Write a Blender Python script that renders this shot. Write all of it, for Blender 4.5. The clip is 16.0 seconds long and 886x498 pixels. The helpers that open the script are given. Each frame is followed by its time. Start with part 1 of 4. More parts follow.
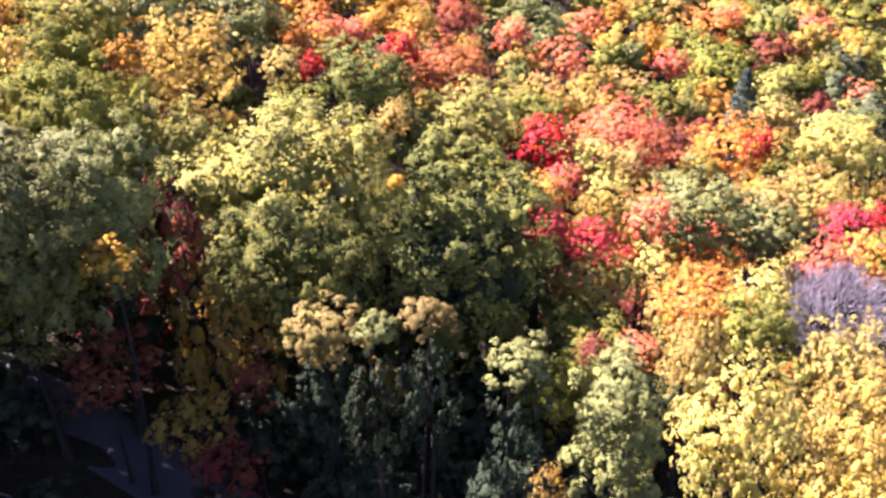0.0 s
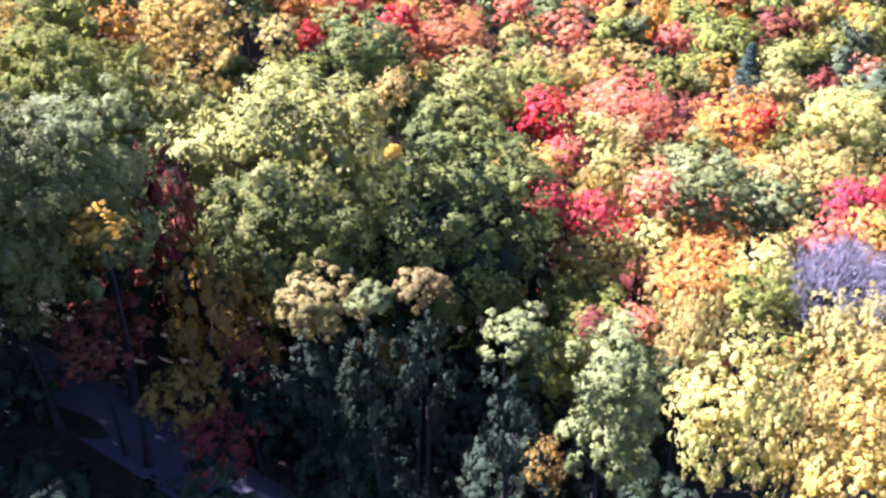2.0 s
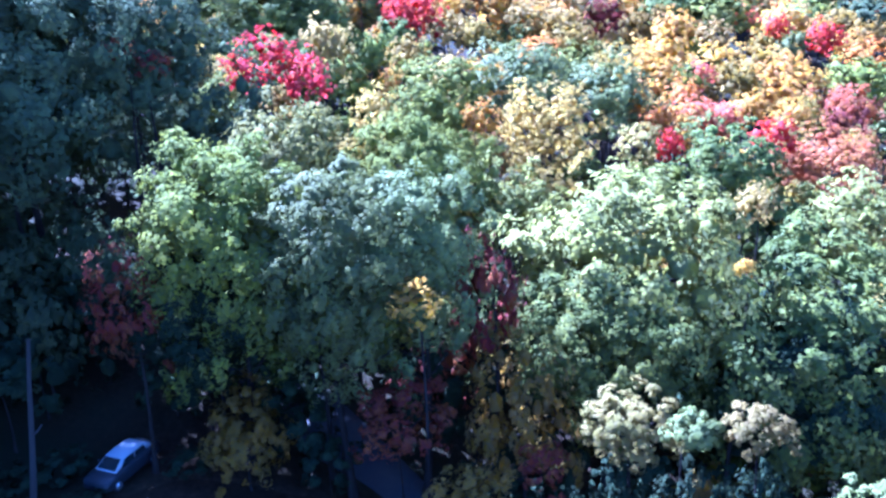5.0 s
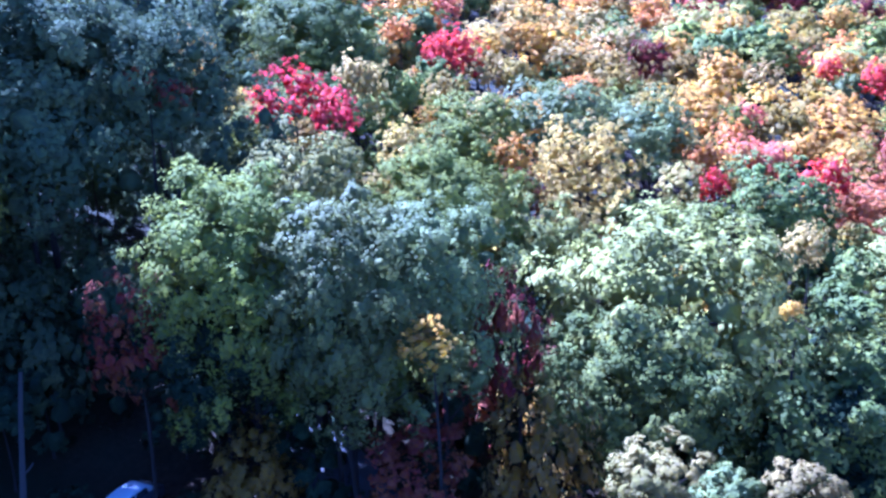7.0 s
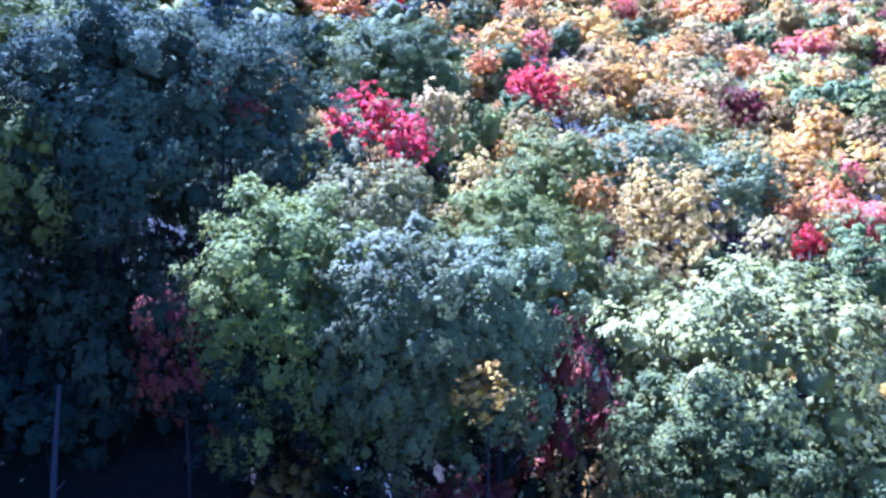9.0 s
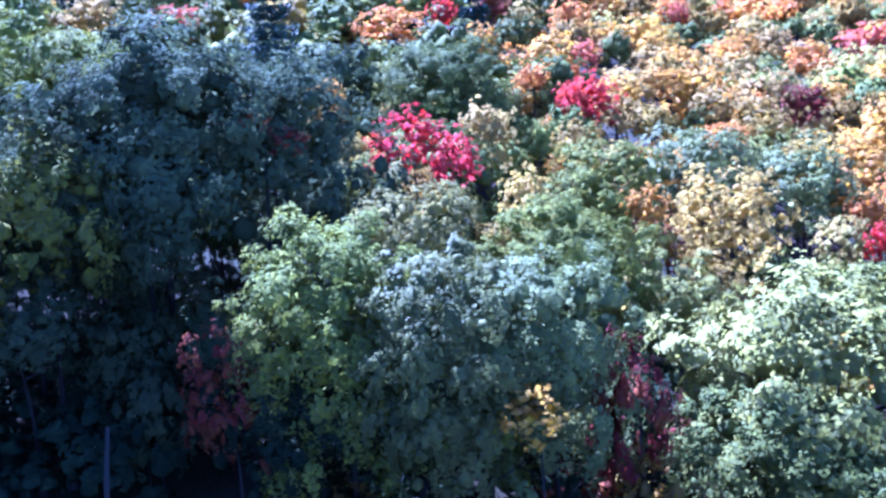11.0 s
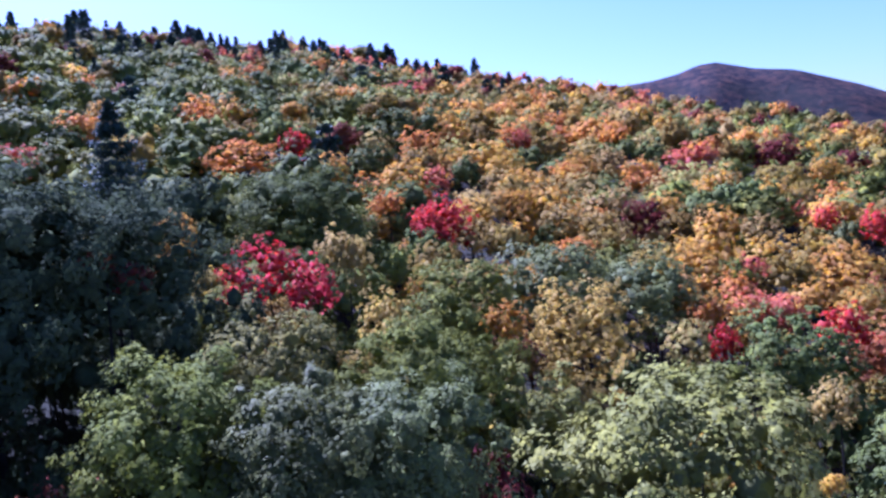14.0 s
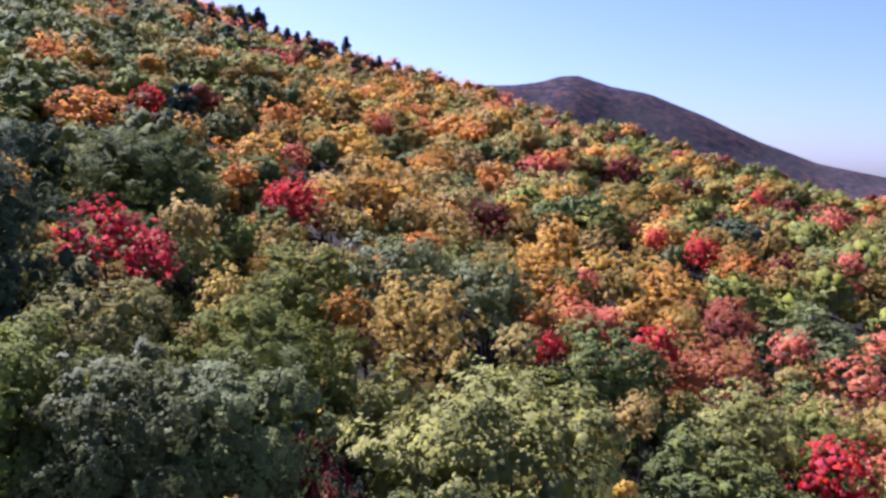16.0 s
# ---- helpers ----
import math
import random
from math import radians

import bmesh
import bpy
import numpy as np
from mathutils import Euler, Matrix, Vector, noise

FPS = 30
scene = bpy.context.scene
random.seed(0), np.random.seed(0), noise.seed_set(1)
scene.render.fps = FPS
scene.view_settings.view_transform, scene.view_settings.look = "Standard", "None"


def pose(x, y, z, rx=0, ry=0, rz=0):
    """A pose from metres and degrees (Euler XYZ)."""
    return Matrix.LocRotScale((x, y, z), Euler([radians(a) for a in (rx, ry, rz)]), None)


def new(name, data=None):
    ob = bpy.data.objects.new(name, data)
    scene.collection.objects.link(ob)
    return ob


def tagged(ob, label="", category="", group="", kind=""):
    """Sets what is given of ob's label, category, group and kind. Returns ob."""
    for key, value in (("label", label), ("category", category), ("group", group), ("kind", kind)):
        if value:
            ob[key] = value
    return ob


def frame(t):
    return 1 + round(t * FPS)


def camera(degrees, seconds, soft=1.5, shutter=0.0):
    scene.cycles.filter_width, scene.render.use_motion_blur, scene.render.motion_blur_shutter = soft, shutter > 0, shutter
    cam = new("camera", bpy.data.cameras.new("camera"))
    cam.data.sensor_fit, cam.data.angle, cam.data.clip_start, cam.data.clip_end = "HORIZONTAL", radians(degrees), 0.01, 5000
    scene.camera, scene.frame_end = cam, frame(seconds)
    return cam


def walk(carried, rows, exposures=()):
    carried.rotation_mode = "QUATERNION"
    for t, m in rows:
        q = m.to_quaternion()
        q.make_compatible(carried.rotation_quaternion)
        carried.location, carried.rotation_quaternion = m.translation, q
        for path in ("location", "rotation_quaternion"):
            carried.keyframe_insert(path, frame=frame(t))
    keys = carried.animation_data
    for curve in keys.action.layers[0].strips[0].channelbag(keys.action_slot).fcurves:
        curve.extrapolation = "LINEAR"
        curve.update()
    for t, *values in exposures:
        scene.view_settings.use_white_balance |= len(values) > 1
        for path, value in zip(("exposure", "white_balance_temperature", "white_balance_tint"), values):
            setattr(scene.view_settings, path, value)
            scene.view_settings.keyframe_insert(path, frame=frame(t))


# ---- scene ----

cam = camera(55.8, 16.0, soft=2.85)
PATH = [  # seconds, eye, yaw to the left, pitch, roll
    (0, 0.040, 0.020, 32.050, 0.21, -26.46, -0.11),
    (0.5, 0.030, -0.019, 31.892, 0.53, -26.32, -0.19),
    (1, 0.117, -0.064, 31.638, 1.88, -26.93, -0.83),
    (1.5, 0.268, 0.092, 31.430, 1.93, -26.96, -1.85),
    (2, 0.288, 0.582, 31.347, 0.32, -27.98, 0.17),
    (2.5, 0.181, 0.907, 30.842, 3.45, -26.65, -2.17),
    (3, 0.206, 1.500, 30.477, 7.89, -25.41, -2.21),
    (3.5, 0.308, 2.043, 30.166, 11.62, -24.71, -2.84),
    (4, 0.285, 2.943, 29.875, 16.46, -23.29, -2.76),
    (4.5, 0.320, 3.488, 29.350, 21.11, -21.89, -2.27),
    (5, 0.458, 4.272, 28.812, 25.67, -19.31, -2.08),
    (5.2, 0.461, 4.690, 28.681, 26.17, -19.08, -1.39),
    (7.3, 0.700, 7.295, 27.222, 29.26, -15.87, -2.26),
    (7.5, 0.578, 7.551, 27.146, 29.35, -16.72, -2.05),
    (8, 0.056, 8.314, 27.151, 30.34, -15.70, 0.38),
    (8.5, -0.114, 8.863, 27.097, 32.77, -15.06, 0.07),
    (9, -0.211, 9.340, 26.853, 34.25, -13.47, 0.63),
    (9.2, -0.295, 9.576, 26.952, 34.59, -14.17, 0.23),
    (11.3, -0.116, 10.901, 26.686, 38.98, -11.49, -3.37),
    (11.5, -0.189, 10.980, 26.704, 38.55, -8.58, 0.65),
    (12, -0.298, 11.111, 26.382, 38.46, -1.08, -4.21),
    (12.5, -0.282, 11.357, 26.459, 39.37, -2.43, -3.67),
    (13, -0.308, 11.360, 26.400, 37.84, -2.87, -4.76),
    (13.5, -0.239, 11.387, 26.395, 33.81, -3.50, -4.14),
    (14, -0.172, 11.388, 26.549, 28.69, -4.22, -5.56),
    (14.5, -0.073, 11.186, 26.605, 25.50, -4.11, -6.47),
    (15, 0.069, 10.986, 26.759, 22.97, -4.82, -7.24),
    (15.5, 0.301, 10.771, 27.025, 20.20, -5.25, -3.50),
    (16, 0.383, 10.541, 27.182, 18.45, -5.72, 1.93),
]
EXPOSURES = [(0.0, 3.27, 5950, 51), (2.5, 3.49, 4690, 43), (4.0, 3.76, 4110, 36), (5.2, 3.84, 3720, 34), (7.5, 3.46, 3700, 43), (9.0, 3.55, 3730, 45), (11.5, 3.52, 3760, 42), (12.0, 3.6, 3800, 41), (12.6, 2.84, 3860, 44), (13.0, 2.6, 3960, 46), (14.0, 2.16, 4300, 49), (16.0, 2.03, 4880, 46)]
walk(cam, [(t, pose(x, y, z, 90 + pitch, 0, yaw) @ pose(0, 0, 0, 0, 0, roll)) for t, x, y, z, yaw, pitch, roll in PATH], EXPOSURES)

# ---- sky and sun ----
SUN_YAW, SUN_HIGH = 62.0, 43.0  # degrees to the left of +y, degrees up
world = bpy.data.worlds.new("sky")
scene.world = world
world.use_nodes = True
sky = world.node_tree.nodes.new("ShaderNodeTexSky")
sky.sky_type, sky.sun_disc = "NISHITA", False
sky.sun_elevation, sky.sun_rotation = radians(SUN_HIGH), radians(-SUN_YAW)
sky.altitude, sky.air_density, sky.dust_density, sky.ozone_density = 500, 1.0, 1.4, 2.0
world.node_tree.nodes["Background"].inputs["Strength"].default_value = 0.036
world.node_tree.links.new(sky.outputs[0], world.node_tree.nodes["Background"].inputs["Color"])
sun = new("sun", bpy.data.lights.new("sun", "SUN"))
sun.data.energy, sun.data.angle, sun.data.color = 5.0, radians(0.53), (1.0, 0.95, 0.86)
sun.matrix_basis = pose(0, 0, 200, 90 - SUN_HIGH, 0, 180 + SUN_YAW)


# ---- materials ----
class Nodes:
    """A node material under construction."""

    def __init__(self, name):
        self.material = bpy.data.materials.new(name)
        self.material.use_nodes = True
        self.tree = self.material.node_tree
        self.shader = self.tree.nodes["Principled BSDF"]

    def node(self, kind, **inputs):
        n = self.tree.nodes.new(kind)
        for key, value in inputs.items():
            self.put(n, key.replace("_", " "), value)
        return n

    def put(self, n, key, value):
        if isinstance(value, bpy.types.NodeSocket):
            self.tree.links.new(value, n.inputs[key])
        else:
            n.inputs[key].default_value = value

    def noise(self, scale, detail=4.0, rough=0.6, where=None):
        n = self.node("ShaderNodeTexNoise", Scale=scale, Detail=detail, Roughness=rough)
        if where is not None:
            self.put(n, "Vector", where)
        return n.outputs["Fac"]

    def ramp(self, fac, *stops):
        n = self.node("ShaderNodeValToRGB", Fac=fac)
        ramp = n.color_ramp
        while len(ramp.elements) < len(stops):
            ramp.elements.new(0.5)
        for element, (at, colour) in zip(ramp.elements, stops):
            element.position, element.color = at, (*colour, 1)
        return n.outputs["Color"]

    def mix(self, fac, a, b):
        n = self.tree.nodes.new("ShaderNodeMix")
        n.data_type = "RGBA"
        for socket, value in ((n.inputs[0], fac), (n.inputs[6], a), (n.inputs[7], b)):
            if isinstance(value, bpy.types.NodeSocket):
                self.tree.links.new(value, socket)
            else:
                socket.default_value = (*value, 1) if isinstance(value, tuple) else value
        return n.outputs[2]

    def sums(self, operation, a, b):
        n = self.tree.nodes.new("ShaderNodeMath")
        n.operation = operation
        self.put(n, 0, a), self.put(n, 1, b)
        return n.outputs[0]


def leaf_material(name, colour, second, patch=0.5, gloss=0.8, through_light=0.5, spec=0.02):
    """Foliage of one colour, with patches of a second one; every spray of leaves and every tree a little different."""
    m = Nodes(name)
    place = m.node("ShaderNodeTexCoord").outputs["Object"]
    each = m.node("ShaderNodeNewGeometry").outputs["Random Per Island"]
    tree = m.node("ShaderNodeObjectInfo").outputs["Random"]
    tint = m.node("ShaderNodeAttribute")
    tint.attribute_name = "tint"
    whole = m.sums("FRACT", m.sums("ADD", tree, tint.outputs["Fac"]), 0.0)
    patches = m.sums("ADD", m.noise(1.6, 3.0, 0.6, place), m.sums("MULTIPLY", m.sums("SUBTRACT", each, 0.5), 0.2))
    chosen = m.mix(m.ramp(patches, (max(0.0, 0.62 - patch * 0.4), (0, 0, 0)), (min(1.0, 0.8 - patch * 0.3), (1, 1, 1))), colour, second)
    shifted = m.node("ShaderNodeHueSaturation", Color=chosen)
    m.put(shifted, "Hue", m.sums("ADD", 0.49, m.sums("MULTIPLY", whole, 0.02)))
    m.put(shifted, "Saturation", m.sums("ADD", 0.95, m.sums("MULTIPLY", each, 0.24)))
    world_place = m.node("ShaderNodeNewGeometry").outputs["Position"]
    fine, tufts = m.noise(4.5, 2.0, 0.6, world_place), m.noise(1.1, 2.0, 0.5, world_place)
    mottle = m.sums("ADD", 0.55, m.sums("ADD", m.sums("MULTIPLY", fine, 0.35), m.sums("MULTIPLY", tufts, 0.5)))
    own = m.sums("MULTIPLY", m.sums("ADD", 0.88, m.sums("MULTIPLY", each, 0.24)), m.sums("ADD", 0.85, m.sums("MULTIPLY", whole, 0.3)))
    m.put(shifted, "Value", m.sums("MULTIPLY", mottle, own))
    relief = m.node("ShaderNodeBump", Height=fine, Strength=0.25, Distance=0.25).outputs[0]
    m.put(m.shader, "Normal", relief)
    m.put(m.shader, "Base Color", shifted.outputs[0])
    m.put(m.shader, "Roughness", gloss)
    m.put(m.shader, "Specular IOR Level", spec)
    glow = m.node("ShaderNodeBsdfTranslucent", Color=shifted.outputs[0], Normal=relief)
    both = m.node("ShaderNodeMixShader")
    m.put(both, 0, through_light), m.put(both, 1, m.shader.outputs[0]), m.put(both, 2, glow.outputs[0])
    m.put(m.tree.nodes["Material Output"], "Surface", both.outputs[0])
    return m.material


LEAVES = {
    "green": leaf_material("leaves_green", (0.132, 0.142, 0.033), (0.195, 0.185, 0.043), through_light=0.22),
    "dark": leaf_material("leaves_dark_green", (0.07, 0.083, 0.04), (0.1, 0.11, 0.05), 0.4, 0.85, spec=0.01, through_light=0.22),
    "moss": leaf_material("leaves_moss_green", (0.1, 0.115, 0.034), (0.145, 0.15, 0.042), 0.4, 0.8, spec=0.02, through_light=0.22),
    "sage": leaf_material("leaves_grey_green", (0.128, 0.136, 0.047), (0.17, 0.174, 0.058), 0.4, 0.6, spec=0.03, through_light=0.22),
    "light": leaf_material("leaves_yellow_green", (0.178, 0.17, 0.05), (0.235, 0.213, 0.062), through_light=0.22),
    # near-black green: deep shade under the crowns put into the leaf colour
    "shade_dark": leaf_material("leaves_shade_dark", (0.024, 0.032, 0.018), (0.04, 0.05, 0.026), 0.4, 0.7, 0.15, spec=0.01),
    "fern": leaf_material("leaves_fresh_green", (0.132, 0.14, 0.033), (0.185, 0.18, 0.041), through_light=0.22),
    "olive": leaf_material("leaves_olive", (0.25, 0.185, 0.053), (0.32, 0.215, 0.06)),
    "tan": leaf_material("leaves_tan", (0.41, 0.29, 0.1), (0.33, 0.245, 0.085), 0.6),
    "straw": leaf_material("leaves_straw", (0.28, 0.22, 0.08), (0.22, 0.19, 0.068), 0.5),
    "amber": leaf_material("leaves_amber", (0.48, 0.36, 0.095), (0.42, 0.33, 0.09)),
    "yellow": leaf_material("leaves_yellow", (0.43, 0.33, 0.095), (0.29, 0.285, 0.09), 0.6),
    "gold": leaf_material("leaves_gold", (0.5, 0.29, 0.07), (0.44, 0.29, 0.075)),
    "orange": leaf_material("leaves_orange", (0.55, 0.245, 0.075), (0.5, 0.29, 0.085)),
    "coral": leaf_material("leaves_coral_red", (0.52, 0.155, 0.1), (0.5, 0.225, 0.11)),
    "rust": leaf_material("leaves_rust_red", (0.36, 0.125, 0.068), (0.36, 0.175, 0.078)),
    "red": leaf_material("leaves_crimson", (0.46, 0.07, 0.062), (0.45, 0.12, 0.075), 0.4),
    "rose": leaf_material("leaves_pink_red", (0.48, 0.08, 0.088), (0.48, 0.14, 0.1), 0.4),
    "maroon": leaf_material("leaves_maroon", (0.17, 0.05, 0.042), (0.23, 0.1, 0.052)),
    "needle": leaf_material("needles", (0.045, 0.065, 0.045), (0.07, 0.09, 0.06), 0.3, 0.6, 0.1),
    "twig": leaf_material("bare_twigs", (0.16, 0.146, 0.148), (0.12, 0.108, 0.11), 0.4, 0.8, 0.0),
}


def bark_material():
    m = Nodes("bark")
    place = m.node("ShaderNodeTexCoord").outputs["Object"]
    streak = m.node("ShaderNodeMapping", Vector=place, Scale=(9, 9, 1.2)).outputs[0]
    grain = m.noise(4.0, 6.0, 0.7, streak)
    m.put(m.shader, "Base Color", m.ramp(grain, (0.3, (0.011, 0.009, 0.008)), (0.7, (0.042, 0.036, 0.031))))
    m.put(m.shader, "Roughness", 0.9)
    m.put(m.shader, "Specular IOR Level", 0.02)
    bump = m.node("ShaderNodeBump", Height=grain, Strength=0.6, Distance=0.03)
    m.put(m.shader, "Normal", bump.outputs[0])
    return m.material


def ground_material():
    m = Nodes("leaf_litter")
    place = m.node("ShaderNodeTexCoord").outputs["Object"]
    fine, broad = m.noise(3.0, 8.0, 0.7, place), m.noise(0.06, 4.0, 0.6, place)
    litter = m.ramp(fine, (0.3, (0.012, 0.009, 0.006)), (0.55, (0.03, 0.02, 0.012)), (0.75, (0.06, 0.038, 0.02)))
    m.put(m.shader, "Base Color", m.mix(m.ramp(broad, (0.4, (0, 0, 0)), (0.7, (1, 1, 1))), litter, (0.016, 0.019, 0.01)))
    m.put(m.shader, "Roughness", 0.95)
    m.put(m.shader, "Specular IOR Level", 0.05)
    m.put(m.shader, "Normal", m.node("ShaderNodeBump", Height=fine, Strength=0.8, Distance=0.1).outputs[0])
    return m.material


def asphalt_material():
    m = Nodes("asphalt")
    place = m.node("ShaderNodeTexCoord").outputs["Object"]
    grain, worn = m.noise(40.0, 4.0, 0.7, place), m.noise(0.5, 4.0, 0.6, place)
    base = m.ramp(grain, (0.3, (0.028, 0.028, 0.031)), (0.7, (0.056, 0.056, 0.06)))
    m.put(m.shader, "Base Color", m.mix(m.ramp(worn, (0.45, (0, 0, 0)), (0.8, (0.6, 0.6, 0.6))), base, (0.08, 0.068, 0.058)))
    m.put(m.shader, "Roughness", 0.8)
    m.put(m.shader, "Specular IOR Level", 0.1)
    m.put(m.shader, "Normal", m.node("ShaderNodeBump", Height=grain, Strength=0.4, Distance=0.01).outputs[0])
    return m.material


def mountain_material():
    """A wooded mountainside in late autumn, seen from afar: crowns as fine mottling of brown, grey and rust."""
    m = Nodes("far_woods")
    place = m.node("ShaderNodeTexCoord").outputs["Object"]
    crowns, broad = m.noise(0.035, 6.0, 0.75, place), m.noise(0.005, 5.0, 0.6, place)
    woods = m.ramp(crowns, (0.36, (0.014, 0.017, 0.024)), (0.5, (0.044, 0.035, 0.034)), (0.64, (0.1, 0.055, 0.04)))
    m.put(m.shader, "Base Color", m.mix(m.ramp(broad, (0.42, (0, 0, 0)), (0.62, (0.7, 0.7, 0.7))), woods, (0.034, 0.034, 0.03)))
    m.put(m.shader, "Roughness", 1.0)
    m.put(m.shader, "Specular IOR Level", 0.0)
    m.put(m.shader, "Normal", m.node("ShaderNodeBump", Height=crowns, Strength=0.7, Distance=14.0).outputs[0])
    return m.material


BARK, LITTER, ASPHALT, FAR_WOODS = bark_material(), ground_material(), asphalt_material(), mountain_material()


# ---- the lie of the land ----
CENTRE = (0.0, 11.0)
CREST = 500.0


def softly(v, width):
    """0 below 0, v above, rounded over that width."""
    return 0.5 * (v + np.sqrt(v * v + width * width)) - 0.5 * width * np.exp(-np.abs(v) / width)


def ground(x, y):
    """Height of the ground: a hillside that falls to the right, steepens away from the eye and ends in a ridge."""
    x, y = np.asarray(x, float), np.asarray(y, float)
    r = np.hypot(x - CENTRE[0], y - CENTRE[1])
    far = np.minimum(r, CREST)
    shrink = far / np.maximum(r, 1e-6)
    px, py = CENTRE[0] + (x - CENTRE[0]) * shrink, CENTRE[1] + (y - CENTRE[1]) * shrink
    z = -5.0 - 0.253 * px - 0.0225 * py + 0.094 * softly(far - 100.0, 30.0)
    z = z + (1.1 * np.sin(x / 23.0 + 0.5) * np.cos(y / 31.0) + 0.6 * np.sin((x + y) / 11.0)) * np.clip(r / 60.0, 0.2, 3.0)
    level = np.exp(-(((x + 32.9) ** 2 + (y - 32.2) ** 2) / 30.0) ** 2)  # where the car stands
    z = z * (1 - level) + 2.4 * level
    left = np.clip((np.degrees(np.arctan2(-(x - CENTRE[0]), y - CENTRE[1])) - 38.0) / 28.0, 0, 1.6)
    z = z - 17.0 * left * np.clip((r - 180.0) / 320.0, 0, 1)  # the ridge sinks to the left
    behind = np.clip((r - CREST) / 600.0, 0, 1)
    return z * (1 - behind) + -150.0 * behind


def link(name, verts, faces, materials, parent=None, label=""):
    """A mesh object from arrays; all faces have the same number of corners."""
    me = bpy.data.meshes.new(name)
    fill(me, verts, faces)
    for m in materials:
        me.materials.append(m)
    ob = new(name, me)
    ob.parent = parent
    return tagged(ob, label)


def fill(me, verts, faces):
    verts, faces = np.asarray(verts, np.float32), np.asarray(faces, np.int32)
    n, k = faces.shape
    me.vertices.add(len(verts)), me.loops.add(n * k), me.polygons.add(n)
    me.vertices.foreach_set("co", verts.ravel())
    me.loops.foreach_set("vertex_index", faces.ravel())
    me.polygons.foreach_set("loop_start", np.arange(0, n * k, k, dtype=np.int32))
    me.update(calc_edges=True)
    me.validate()


def grid_faces(rows, columns, closed=False):
    i, j = np.meshgrid(np.arange(rows - 1), np.arange(columns if closed else columns - 1), indexing="ij")
    a, b = i * columns + j, i * columns + (j + 1) % columns
    return np.stack([a, b, b + columns, a + columns], -1).reshape(-1, 4)


def build_ground():
    radii = np.r_[0.5, np.geomspace(4, 4800, 130)]
    turns = np.linspace(0, 2 * math.pi, 180, endpoint=False)
    r, a = np.meshgrid(radii, turns, indexing="ij")
    x, y = CENTRE[0] - r * np.sin(a), CENTRE[1] + r * np.cos(a)
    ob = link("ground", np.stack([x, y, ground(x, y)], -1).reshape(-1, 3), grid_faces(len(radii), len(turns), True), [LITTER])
    ob.data.shade_smooth()
    tagged(ob, "brown leaf litter over a wooded hillside", "ground", kind="structure")


def build_mountain():
    """The long bare-topped mountain behind the shoulder of the hill."""
    yaw = np.radians(np.linspace(34, -34, 150))
    deep = np.linspace(-1, 1, 60)
    d, a = np.meshgrid(deep, yaw, indexing="ij")
    deg = np.degrees(a)
    top = np.interp(deg, [-34, -20, -9.2, -5.4, -2, 1.4, 5.1, 7.6, 8.9, 9.8, 10.9, 12.2, 13.7, 16, 22, 34], [-3.0, -1.2, 0.25, 0.95, 2.2, 3.7, 5.02, 5.55, 5.98, 6.26, 6.22, 5.8, 5.6, 5.45, 4.6, 2.5])
    r = 2900 + 900 * d
    high = 27 + 2900 * np.tan(np.radians(top)) + 150
    x, y = -r * np.sin(a), 11 + r * np.cos(a)
    wave = 22 * np.sin(x / 140.0) * np.cos(y / 170.0 + x / 300.0) + 9 * np.sin(x / 47.0 + 1.0) * np.sin(y / 60.0)
    z = -155 + high * np.cos(d * math.pi / 2) ** 1.2 + wave * np.clip(np.abs(d) * 3, 0, 1) * (1 - np.abs(d))
    ob = link("mountain", np.stack([x, y, z], -1).reshape(-1, 3), grid_faces(60, 150), [FAR_WOODS])
    ob.data.shade_smooth()
    tagged(ob, "distant rounded mountain covered in brown autumn woods", "mountain", kind="structure")


def unit(v):
    return v / np.maximum(np.linalg.norm(v, axis=-1, keepdims=True), 1e-9)


build_ground()
build_mountain()

# ---- the road ----
def road_line(t):
    """The middle of the forest road, t from 0 to 1."""
    t = np.asarray(t, float)
    return -44.0 + 62.0 * t, 49.0 - 28.0 * t + 1.2 * np.sin(t * 5.0)


def drive_line(t):
    """The track that leaves the road and ends at the parked car."""
    t = np.asarray(t, float) * math.pi / 2
    return -19.0 - 14.7 * np.sin(t), 38.8 - 10.5 * (1 - np.cos(t))


LANES = [np.stack(line(np.linspace(0, 1, 60)), -1) for line in (road_line, drive_line)]


def near_road(x, y, r):
    return x > -28 and any(np.hypot(*(lane - (x, y)).T).min() < 2.2 + 0.5 * r for lane in LANES)


def build_strip(name, line, half, lift, material, label):
    """A paved strip with a crowned surface and rounded shoulders, laid over the ground."""
    t = np.linspace(0, 1, 70)
    x, y = line(t)
    side = unit(np.stack([-np.gradient(y), np.gradient(x)], -1))
    across = np.array([-1.15, -1.0, -0.5, 0.0, 0.5, 1.0, 1.15]) * half
    px, py = x[:, None] + side[:, :1] * across, y[:, None] + side[:, 1:] * across
    z = ground(x, y)[:, None] * 0.7 + ground(px, py) * 0.3 + lift + np.array([-0.25, 0, 0.03, 0.05, 0.03, 0, -0.25])
    z = np.maximum(z, ground(px, py) + np.array([-0.2, 0.05, 0.06, 0.07, 0.06, 0.05, -0.2]))
    ob = link(name, np.stack([px, py, z], -1).reshape(-1, 3), grid_faces(70, 7), [material])
    tagged(ob, label, name.split("_")[-1], kind="structure")


build_strip("road", road_line, 2.1, 0.12, ASPHALT, "narrow grey asphalt road through the woods in shade")
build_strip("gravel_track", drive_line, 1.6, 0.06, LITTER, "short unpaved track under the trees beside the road")


